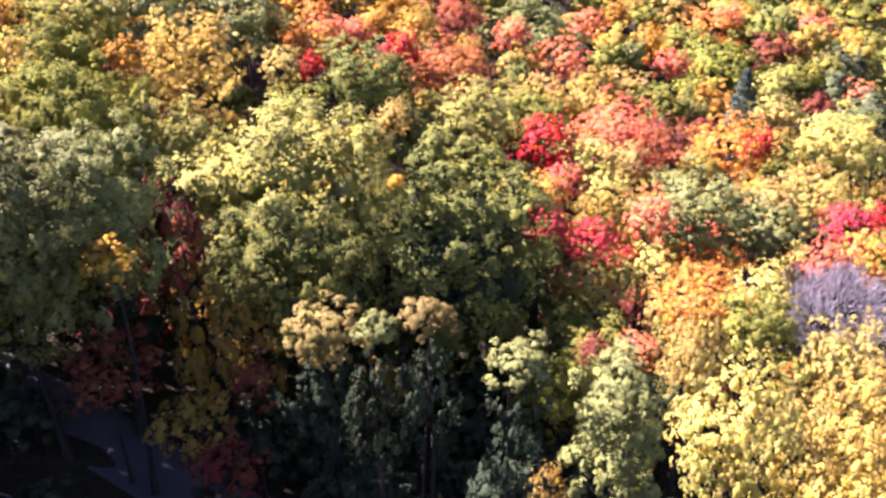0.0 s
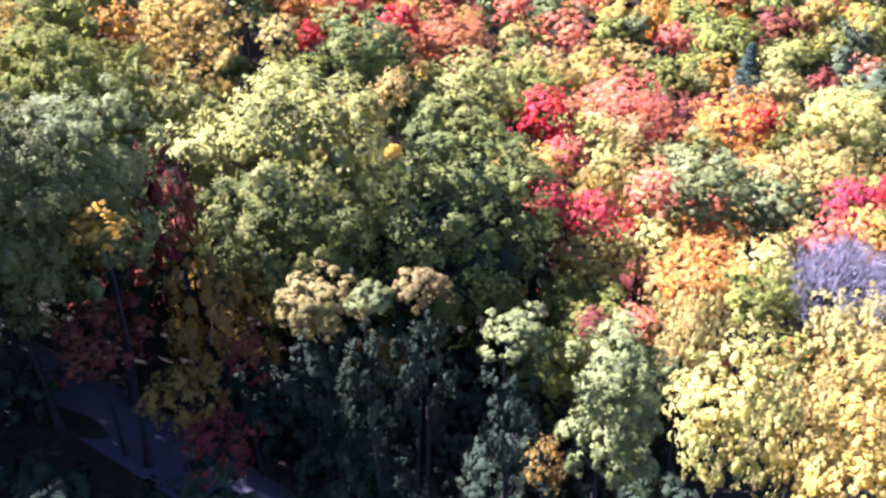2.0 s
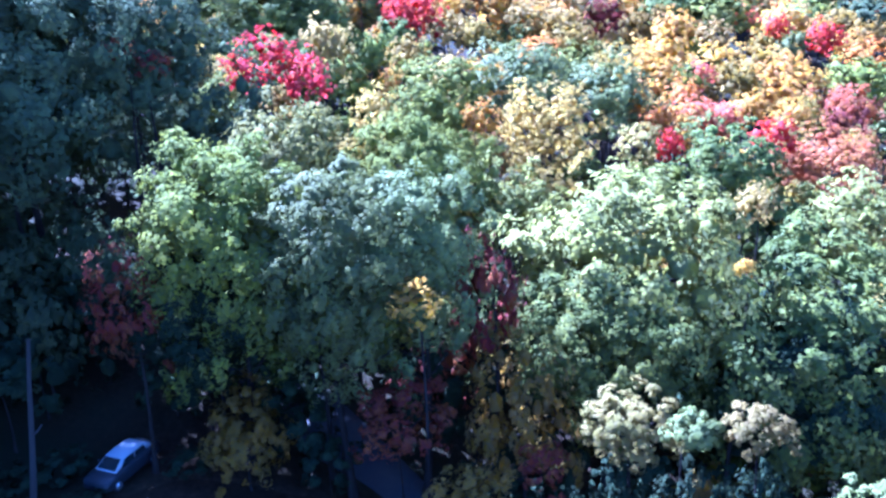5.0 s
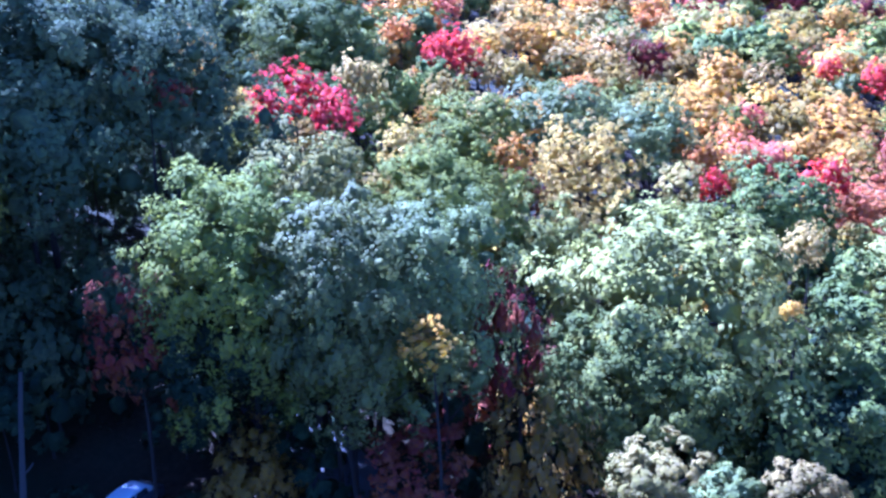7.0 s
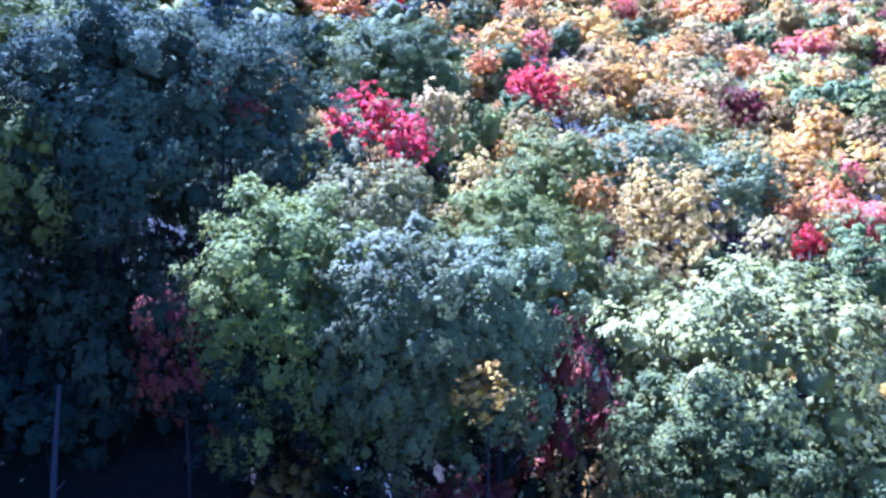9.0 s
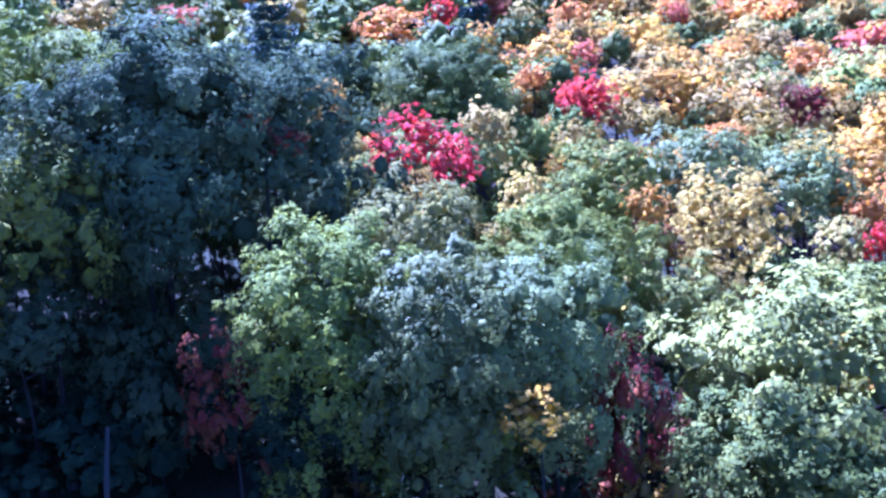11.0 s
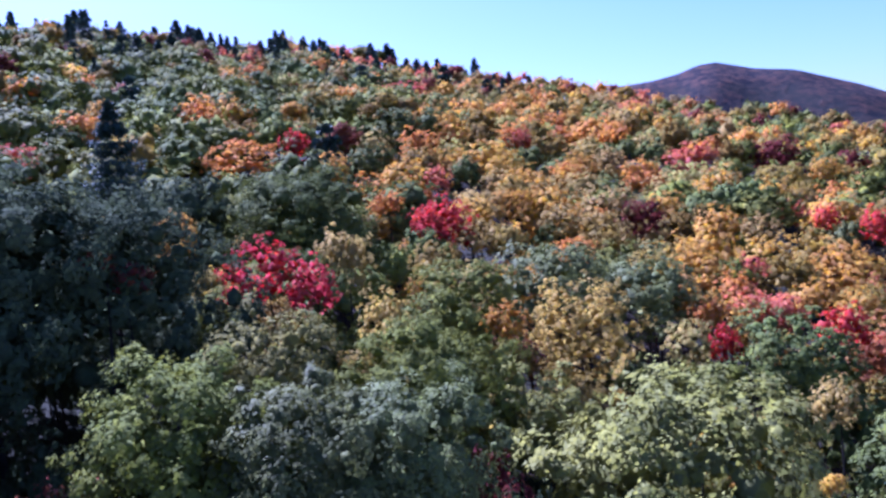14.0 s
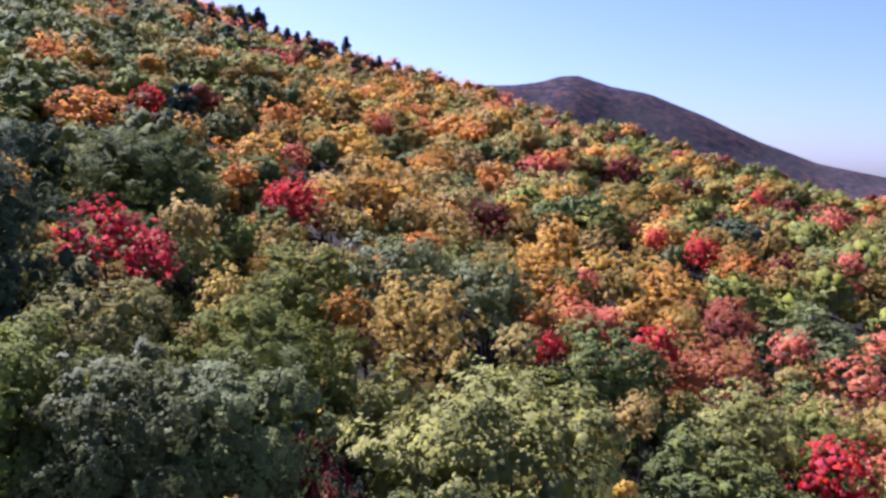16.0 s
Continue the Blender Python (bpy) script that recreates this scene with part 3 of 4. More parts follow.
plant("gold", -7.2, 139.5, 5.26, 18, "plume", 0.8)
plant("olive", -3.7, 120.8, 3.57, 18, "plume", 1)
plant("gold", -19.7, 104.9, 3.59, 18, "plume", 0.9)
plant("olive", -23.8, 98.9, 2.78, 18, "plume", 0.9)
plant("olive", -38.4, 79.5, 2.13, 18, "plume", 1)
plant("tan", -43.4, 71.1, 2.00, 18, "plume", 1.3)
plant("orange", -131.4, 117.0, 4.58, 18, "plume", 0.7)
plant("red", 9.2, 73.4, 2.91, 18, "plume", 1)
plant("coral", 19.3, 90.2, 6.26, 19, "plume", 0.8)
plant("maroon", 25.4, 96.1, 4.26, 18)
plant("yellow", 13.5, 73.0, 2.94, 17, "plume", 0.9)
plant("coral", 10.2, 66.4, 2.08, 16, "plume", 0.8)
plant("yellow", 5.8, 60.1, 1.88, 17, "plume", 1)
plant("yellow", 14.0, 66.6, 2.48, 16, "plume", 0.8)
plant("orange", 35.7, 100.6, 5.72, 18, "plume", 0.8)
plant("red", 38.6, 98.1, 2.25, 18, "plume", 1)
plant("rose", 6.8, 51.3, 1.83, 18, "plume", 0.9)
plant("rose", 10.4, 53.0, 1.92, 17, "plume", 1)
plant("red", 12.9, 53.7, 0.94, 15, "plume", 1)
plant("sage", 20.3, 62.2, 4.57, 19, "round", 0.8)
plant("coral", 15.7, 58.5, 2.23, 18, "plume", 1)
plant("coral", 20.9, 60.7, 2.03, 16, "plume", 1)
plant("sage", 26.5, 63.7, 3.30, 18)
plant("yellow", 10.4, 51.7, 3.03, 15, "plume", 0.8)
plant("yellow", 14.5, 52.2, 2.26, 16, "plume", 0.9)
plant("rose", 36.3, 68.6, 2.69, 19, "plume", 0.9)
plant("yellow", 40.8, 85.3, 4.80, 18, "plume", 0.8)
plant("tan", 32.3, 76.3, 2.71, 18, "plume", 1)
plant("yellow", 52.0, 105.2, 6.68, 18, "round", 0.8)
plant("red", 44.3, 77.3, 1.94, 18, "plume", 1)
plant("coral", 30.4, 59.5, 2.49, 17, "plume", 1)
plant("orange", 35.3, 61.8, 2.63, 18, "plume", 1)
plant("twig", 26.9, 49.6, 3.45, 18, "bare", 1)
plant("orange", 16.1, 45.8, 2.99, 18, "plume", 0.8)
plant("yellow", 20.6, 47.6, 2.37, 18, "plume", 0.9)
plant("green", 18.6, 43.3, 2.65, 18, "round", 0.8)
plant("yellow", 14.6, 41.1, 2.28, 17, "plume", 1.6)
plant("green", 20.1, 40.8, 1.82, 16, "plume", 1)
plant("yellow", 23.0, 39.7, 2.94, 19, "plume", 1.6)
plant("yellow", 14.7, 33.5, 2.96, 18, "plume", 1.6)
plant("yellow", 19.0, 35.4, 2.56, 16, "plume", 1.6)
plant("amber", 22.1, 35.2, 2.58, 18, "plume", 1.6)
plant("amber", 18.9, 29.2, 2.78, 17, "plume", 1.6)
plant("sage", 7.9, 30.9, 2.3, 19, "high", 1.6)
plant("sage", 8.1, 31.6, 2.38, 15, "tufted", 1.2)
plant("maroon", 8.5, 39.6, 1.22, 15, "plume", 0.8)
plant("coral", 10.7, 39.0, 1.21, 16, "plume", 0.8)
plant("rust", 1.4, 128.4, 3.76, 18, "plume", 1)
plant("rust", 0.5, 96.3, 4.71, 17, "plume", 0.7)
plant("coral", 9.7, 124.2, 2.80, 18, "plume", 0.9)
plant("coral", -10.8, 95.6, 2.66, 17, "plume", 0.8)
plant("sage", 13.6, 134.1, 8.85, 18, "round", 0.7)
plant("coral", 16.4, 122.7, 5.17, 17, "plume", 0.8)
plant("olive", 20.8, 115.3, 3.90, 17)
plant("green", 42.6, 150.7, 4.60, 18, "round", 0.8)
plant("green", 46.3, 140.3, 7.73, 18, "round", 0.8)
plant("needle", 40.9, 112.3, 4.21, 21, "pine", 1.6)
plant("maroon", 59.5, 151.4, 5.06, 18, "round", 0.8)
plant("maroon", 58.2, 126.4, 3.17, 17)
plant("light", 2.3, 77.8, 4.97, 18, "round", 0.8)
plant("tan", 12.5, 108.0, 4.21, 17, "plume", 0.9)
plant("gold", -14.4, 89.9, 2.99, 17, "plume", 0.9)
plant("green", 30.0, 114.5, 5.20, 17, "round", 0.8)
plant("green", 58.7, 139.7, 5.81, 18, "round", 0.8)
plant("dark", 67.0, 129.0, 5.61, 18)
plant("dark", 71.3, 149.2, 5.16, 18)
plant("orange", 49.9, 158.8, 5.73, 18, "plume", 0.7)
plant("coral", 23.4, 139.3, 3.41, 17, "plume", 0.9)
plant("olive", -12.4, 39.4, 3.0, 13.5, "open", 1.8)
# each pale top has a near-black crown below it, painting the shade there
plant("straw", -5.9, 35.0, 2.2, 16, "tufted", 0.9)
plant("shade_dark", -5.9, 34.6, 2.1, 13.2, "open", 1.8)
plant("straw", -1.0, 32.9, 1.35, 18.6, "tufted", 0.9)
plant("shade_dark", -1.0, 32.6, 1.6, 16.2, "open", 2.2)
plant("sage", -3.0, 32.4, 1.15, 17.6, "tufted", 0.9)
plant("shade_dark", -3.0, 32.1, 1.6, 15.4, "open", 2.2)
plant("maroon", -14.8, 41.2, 1.8, 17.5, "open", 2.2)
plant("maroon", -31.4, 33.0, 2.3, 13, "open", 1.5)
plant("gold", -16.3, 36.0, 1.5, 16.0, "open", 0.7)
plant("maroon", -17.7, 36.5, 2.74, 10, "open", 0.8)
plant("maroon", -10.9, 32.3, 2.10, 8, "open", 0.8)
plant("olive", -12.9, 34.2, 1.99, 9, "open", 0.9)
# a red tree, darkened to maroon to paint in its shade
plant("maroon", -10.2, 36.7, 1.41, 10, "open", 1)
# low near-black crowns, shade put into their colour
plant("shade_dark", -4.3, 33.0, 3.31, 7, "open", 0.9)
plant("shade_dark", -1.4, 31.5, 1.95, 6, "open", 1)
plant("shade_dark", 3.4, 34.8, 2.97, 8, "open", 0.9)
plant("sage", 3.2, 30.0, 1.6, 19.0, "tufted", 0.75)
# shade under the tufted top, as a near-black crown
plant("shade_dark", 3.2, 29.7, 1.6, 16.4, "open", 2.4)
plant("olive", 5.4, 33.2, 1.2, 10.0, "plume", 1.3)
plant("green", -23.1, 39.2, 3.97, 14.5)
# these three have darkened leaves for the shade low in the big crowns
plant("shade_dark", -29.1, 36.2, 3.93, 13)
plant("moss", -9.5, 44.9, 4.66, 16.5)
plant("shade_dark", 0.3, 51.7, 5.70, 17, "round", 1)
plant("light", -19.2, 56.9, 3.86, 16.5)
plant("olive", -22.9, 57.9, 2.76, 14, "round", 1)
plant("needle", -219.2, 117.7, 3.69, 22, "pine", 1.8)
plant("needle", -242.5, 139.1, 4.15, 22, "pine", 1.8)
plant("needle", -167.9, 109.8, 2.94, 22, "pine", 1.8)
plant("needle", -340.9, 237.3, 6.19, 22, "pine", 1.8)
plant("needle", -242.2, 206.5, 4.70, 22, "pine", 1.8)
plant("needle", -323.4, 293.6, 6.49, 22, "pine", 1.8)
plant("needle", -263.6, 344.8, 6.40, 22, "pine", 1.8)
plant("needle", -253.3, 349.8, 6.36, 22, "pine", 1.8)
plant("moss", -139.3, 77.7, 6.82, 18, "round", 0.8)
plant("needle", -156.3, 89.6, 3.58, 22, "pine", 2)
plant("needle", -137.2, 84.0, 3.70, 20, "pine", 1.6)
plant("moss", -148.3, 100.7, 11.18, 18, "round", 0.7)
plant("moss", -158.9, 108.9, 7.00, 18, "round", 0.7)
plant("olive", -158.1, 118.5, 4.56, 18, "round", 1)
plant("green", -167.2, 142.8, 9.41, 18, "round", 0.7)
plant("green", -212.5, 168.5, 11.74, 18, "round", 0.6)
plant("needle", -251.7, 183.3, 3.78, 22, "pine", 2)
plant("needle", -237.0, 204.1, 4.19, 22, "pine", 2)
plant("needle", -217.0, 194.3, 4.36, 20, "pine", 1.6)
plant("moss", -196.9, 197.5, 12.90, 18, "round", 0.7)
plant("moss", -126.8, 133.0, 7.14, 18)
plant("green", -137.6, 163.6, 9.75, 18, "round", 0.8)
plant("gold", -138.2, 128.2, 2.46, 18, "plume", 1)
plant("orange", -118.3, 133.6, 3.46, 18, "plume", 1)
plant("tan", -110.8, 134.1, 6.15, 17, "plume", 0.8)
plant("moss", -116.7, 82.0, 7.38, 18, "round", 0.6)
plant("tan", -105.9, 72.5, 3.31, 18, "plume", 0.8)
plant("coral", -109.5, 87.0, 4.05, 18, "plume", 0.7)
plant("green", -112.6, 97.7, 7.19, 18, "round", 0.7)
plant("maroon", -154.1, 85.8, 4.09, 18)
plant("orange", -203.1, 251.4, 6.43, 18, "plume", 0.9)
plant("coral", -166.0, 296.4, 12.32, 17, "plume", 0.6)
plant("coral", -229.6, 368.2, 11.57, 18, "plume", 0.7)
plant("moss", -193.7, 265.3, 8.72, 18, "round", 0.7)
plant("gold", -122.2, 168.4, 4.05, 18, "round", 0.8)
plant("green", -119.3, 185.2, 5.72, 18, "round", 0.8)
plant("dark", -40.5, 160.1, 4.69, 17)
plant("olive", -92.7, 204.9, 5.82, 18, "round", 0.8)
plant("coral", -84.4, 212.6, 3.33, 18, "plume", 1)
plant("moss", -64.8, 140.1, 2.93, 18, "round", 1.1)
plant("gold", -61.6, 148.8, 3.83, 18, "plume", 0.8)
plant("gold", -63.2, 192.3, 5.52, 18, "plume", 0.6)
plant("olive", -49.7, 125.4, 2.96, 18, "round", 0.8)
plant("tan", -49.1, 136.5, 4.11, 17, "plume", 0.7)
plant("gold", -47.0, 117.0, 3.73, 18, "plume", 0.5)
plant("gold", -49.0, 109.1, 3.53, 18, "plume", 0.6)
plant("tan", -45.4, 102.6, 3.30, 17, "plume", 0.8)
plant("olive", -41.2, 103.3, 2.40, 17)
plant("tan", -39.3, 115.9, 3.42, 17, "plume", 0.7)
plant("gold", -37.3, 163.3, 3.98, 18, "plume", 0.7)
plant("olive", -32.4, 159.6, 4.90, 17)
plant("orange", -82.4, 278.1, 5.67, 18, "plume", 0.8)
plant("tan", -114.5, 379.8, 11.78, 18, "plume", 0.6)
plant("coral", -97.6, 370.9, 7.58, 18, "plume", 0.7)
plant("olive", -87.8, 227.9, 5.94, 18, "round", 0.8)
plant("tan", -42.8, 194.4, 6.05, 17, "plume", 0.8)
plant("tan", -68.0, 213.5, 5.06, 17, "plume", 0.8)
plant("olive", -62.7, 450.2, 12.75, 18, "round", 0.7)
plant("tan", -74.2, 410.4, 8.24, 18, "plume", 0.7)
plant("maroon", -30.0, 296.9, 8.26, 18, "round", 0.8)
plant("green", -36.3, 252.6, 4.54, 18)
plant("green", -36.9, 237.5, 5.04, 18)
plant("olive", -24.8, 231.7, 7.89, 18, "round", 0.7)
plant("gold", -11.2, 423.3, 4.88, 18, "plume", 1.3)
plant("green", -17.4, 297.6, 5.34, 18)
plant("maroon", -11.9, 290.0, 5.19, 18, "round", 1)
plant("green", -5.0, 222.6, 5.37, 18, "round", 0.8)
plant("gold", -15.1, 235.2, 3.80, 18, "plume", 0.9)
plant("olive", -19.6, 220.2, 4.98, 17)
plant("maroon", 22.0, 330.6, 5.96, 18, "round", 1)
plant("olive", 17.6, 390.7, 10.92, 18, "round", 0.7)
plant("coral", 36.9, 326.5, 6.45, 18, "plume", 0.9)
plant("olive", 10.5, 193.9, 4.04, 18)
plant("coral", 29.0, 311.7, 7.67, 17, "plume", 0.7)
plant("olive", 15.5, 181.9, 7.00, 18, "plume", 0.7)
plant("maroon", 11.4, 176.8, 3.39, 18, "round", 1)
plant("green", 16.7, 174.5, 4.76, 17)
plant("orange", 4.1, 158.3, 3.76, 17, "plume", 0.8)
plant("gold", 1.6, 163.7, 3.37, 17, "plume", 0.7)
plant("gold", -4.1, 172.4, 3.29, 17, "plume", 0.7)
plant("sage", -7.2, 153.1, 2.66, 17, "round", 1)
plant("gold", -16.7, 141.9, 4.27, 17, "plume", 0.8)
plant("tan", -20.1, 154.5, 3.20, 17, "plume", 0.9)
plant("gold", -4.1, 137.3, 3.24, 17, "plume", 0.7)
plant("green", 10.0, 146.8, 6.76, 17, "round", 0.8)
plant("red", 21.6, 169.7, 2.18, 18, "plume", 1)
plant("olive", -4.0, 131.6, 2.69, 16, "plume", 1)
plant("gold", -22.8, 113.6, 2.33, 17, "plume", 1)
plant("gold", -20.2, 95.6, 1.94, 16, "plume", 1)
plant("yellow", 9.6, 117.9, 2.24, 16)
plant("maroon", 1.0, 124.7, 3.33, 17, "round", 1)
plant("olive", 11.2, 121.1, 3.46, 16, "plume", 0.9)
plant("green", 9.0, 83.0, 4.23, 18, "round", 0.8)
plant("olive", 3.3, 118.2, 3.08, 17, "round", 1)
plant("yellow", 9.1, 119.8, 2.09, 15)
plant("gold", -4.8, 113.6, 2.94, 18, "plume", 0.9)
plant("gold", -8.4, 107.0, 2.59, 18, "plume", 0.9)
plant("coral", -13.1, 94.4, 2.14, 17, "plume", 0.9)
plant("tan", 7.3, 94.5, 3.84, 16, "plume", 0.7)
plant("tan", 25.1, 116.9, 4.82, 17, "plume", 0.7)
plant("gold", 34.0, 140.0, 2.49, 18, "plume", 1.2)
plant("gold", 30.7, 152.6, 2.67, 18, "plume", 1)
plant("sage", 28.2, 125.9, 2.68, 18)
plant("green", 24.2, 124.3, 2.86, 17)
plant("coral", 35.3, 129.3, 3.03, 17, "plume", 0.9)
plant("light", 54.1, 135.4, 4.32, 18, "round", 0.8)
plant("green", 65.5, 143.8, 4.67, 18)
plant("dark", 65.2, 136.9, 3.44, 18, "round", 1.1)
plant("gold", 90.1, 188.1, 4.32, 18, "plume", 0.9)
plant("coral", 85.1, 195.8, 4.77, 18, "plume", 0.8)
plant("green", 110.6, 229.6, 7.43, 18, "round", 0.7)
plant("green", 45.6, 146.2, 5.04, 18, "round", 0.8)
plant("light", 47.4, 116.6, 4.65, 17, "round", 0.8)
plant("coral", 68.2, 134.9, 3.16, 17, "plume", 0.9)
plant("light", 34.3, 113.9, 4.40, 16, "round", 0.8)
plant("maroon", 34.3, 106.8, 2.18, 16, "round", 1)

plant("tan", -4.2, 66.0, 1.6, 18.6, "plume", 1.1)
plant("moss", -3.0, 78.5, 3.4, 14.5, "high", 1.4)
plant("moss", -7.0, 86.0, 4.0, 14, "high", 1.4)
plant("olive", -8.5, 74.0, 3.0, 12.5, "high", 1.4)
plant("dark", -50.5, 52.0, 4.0, 15, "high", 1.5)
plant("dark", -55.0, 58.0, 4.2, 14, "high", 1.4)
plant("dark", -48.0, 57.0, 3.6, 13, "high", 1.4)
plant("shade_dark", -24.8, 38.2, 2.2, 5.0, "open", 1.0, low=True)
plant("shade_dark", -27.6, 39.6, 2.4, 5.5, "open", 1.0, low=True)
plant("shade_dark", -22.9, 37.3, 1.8, 4.0, "open", 1.0, low=True)
plant("gold", -2.9, 47.0, 0.55, 19.3, "round", 1.0, "small golden birch top among the oak's branches")
plant("maroon", -38.6, 44.6, 1.2, 20.0, "open", 0.8, "slim maple with dull red leaves against dark oaks")
plant("maroon", -39.6, 43.0, 1.2, 21.0, "open", 0.8, "slim maple with dull red leaves against dark oaks")

# ---- the woods between and beyond ----
def wooded(yaw, r):
    """Which leaves grow there: greener up the hill to the left, orange ahead, olive and dull green to the right, dull red and conifers on the ridge."""
    left = np.clip((yaw - 25) / 14, 0, 1)
    right = np.clip((17 - yaw) / 10, 0, 1) * np.clip((r - 125) / 60, 0, 1)
    edge = np.clip((6 - yaw) / 10, 0, 1)
    ridge = np.clip((r - 330) / 120, 0, 1)
    warm = (1 - 0.92 * left) * (1 - 0.65 * right)
    return {
        "green": 1.7 + 2.2 * left + 1.0 * right + edge, "moss": 1.3 + 3.0 * left + 1.0 * right, "light": 1.2 * (1 - 0.8 * edge), "olive": 3.6 * (1 - 0.55 * left) + ridge, "tan": 1.3 * warm,
        "yellow": 0.9 * (1 - left) * (1 - 0.8 * edge) * (1 - 0.7 * ridge), "gold": 2.6 * warm * (1 - 0.6 * ridge), "orange": 3.4 * warm,
        "coral": 0.35 * (1 - 0.75 * left) + 0.3 * ridge, "maroon": 0.3 + 1.6 * ridge, "needle": 0.4 * left + 11.0 * np.clip((r - 350) / 90, 0, 1) * np.clip((yaw - 20) / 12, 0, 1),
    }


def choose(rng, yaw, r, never=()):
    weights = {k: v for k, v in wooded(yaw, r).items() if k not in never}
    total = np.cumsum(list(weights.values()))
    return list(weights)[int(np.searchsorted(total, rng.uniform(0, total[-1])))]


SHAPES = {"green": "round", "sage": "round", "dark": "round", "moss": "round", "light": "round", "olive": "round", "fern": "round", "shade_dark": "round", "maroon": "round", "needle": "pine"}


def scatter(rng, near, far, step, yaw_low, yaw_high):
    """Places on a jittered triangular lattice between two distances."""
    n = int(far / step) + 2
    i, j = np.meshgrid(np.arange(-n, n), np.arange(-n, n), indexing="ij")
    x = (i + 0.5 * (j % 2)) * step + rng.uniform(-0.32, 0.32, i.shape) * step
    y = j * step * 0.866 + rng.uniform(-0.32, 0.32, i.shape) * step
    r, yaw = np.hypot(x, y), np.degrees(np.arctan2(-x, y))
    keep = (r > near) & (r <= far) & (yaw > yaw_low) & (yaw < yaw_high)
    return x[keep] + CENTRE[0], y[keep] + CENTRE[1], r[keep], yaw[keep]


def clear(x, y, r, share=0.68):
    return all(math.hypot(x - a, y - b) > share * (r + c) for a, b, c in PLANTED)


woods_rng = np.random.default_rng(17)
for x, y, r, yaw in zip(*scatter(woods_rng, 34, 112, 5.6, -36, 104)):
    if -4 < yaw < 72 and r < 52:
        continue  # an opening round the road, with low growth only
    # past 68 degrees, out of view: taller trees added to block sun and enclose
    colour = choose(woods_rng, yaw, r, ("coral", "orange") if yaw > 3 or r > 70 else ("coral",)) if yaw < 68 else "dark" if r < 90 else "green"
    wide = woods_rng.uniform(2.8, 4.6) * (1.15 if colour in ("green", "dark", "sage", "light") else 0.85)
    if clear(x, y, wide, 0.6) and not near_road(x, y, wide):
        plant(colour, x, y, wide, woods_rng.uniform(11.5, 17) if yaw < 68 else woods_rng.uniform(18, 22), SHAPES.get(colour, "plume"), woods_rng.uniform(0.8, 1.05) if colour != "needle" else 1.8)


SHRUBS = {"shade_dark": 5, "green": 1.5, "olive": 1.2, "maroon": 1.0}
for x, y, r, yaw in zip(*scatter(woods_rng, 22, 60, 3.9, -28, 74)):
    colour = woods_rng.choice(list(SHRUBS), p=np.array(list(SHRUBS.values())) / sum(SHRUBS.values()))
    wide, high = woods_rng.uniform(1.9, 3.0), woods_rng.uniform(5.0, 10.0)
    # undergrowth close by is coloured near black in place of deep shade
    if x < -26 or r < 34:
        colour, high = "shade_dark", high * 0.7
    if not near_road(x, y, wide * 0.8):
        if -38 < x < -20 and 22 < y < 36:  # only low growth by the car, and none in front of it
            if abs(y - 32.2 + 0.56 * (x + 32.9)) < 3.0:
                continue
            wide, high = wide * 0.6, high * 0.35
        plant(str(colour), x, y, wide, high, "open", woods_rng.uniform(0.9, 1.3), low=True)


def far_crown(seed, lobes, twigs, leaves, size, plume=0.0, lobe_size=0.34):
    rng = np.random.default_rng(seed)
    return leafy(rng, *crown_points(rng, lobes, twigs, leaves, plume, -0.3, lobe_size, 0.35, 0.75), size, 0.7, 0.85, 0.8 if size < 0.1 else 1.0)


def far_pine(seed, tiers, leaves, size):
    rng = np.random.default_rng(seed)
    at, normal = pine_points(rng, tiers, leaves, 1.0)
    return sprays(rng, at, normal, size, 0.5)[0], np.repeat(normal, 3, 0)


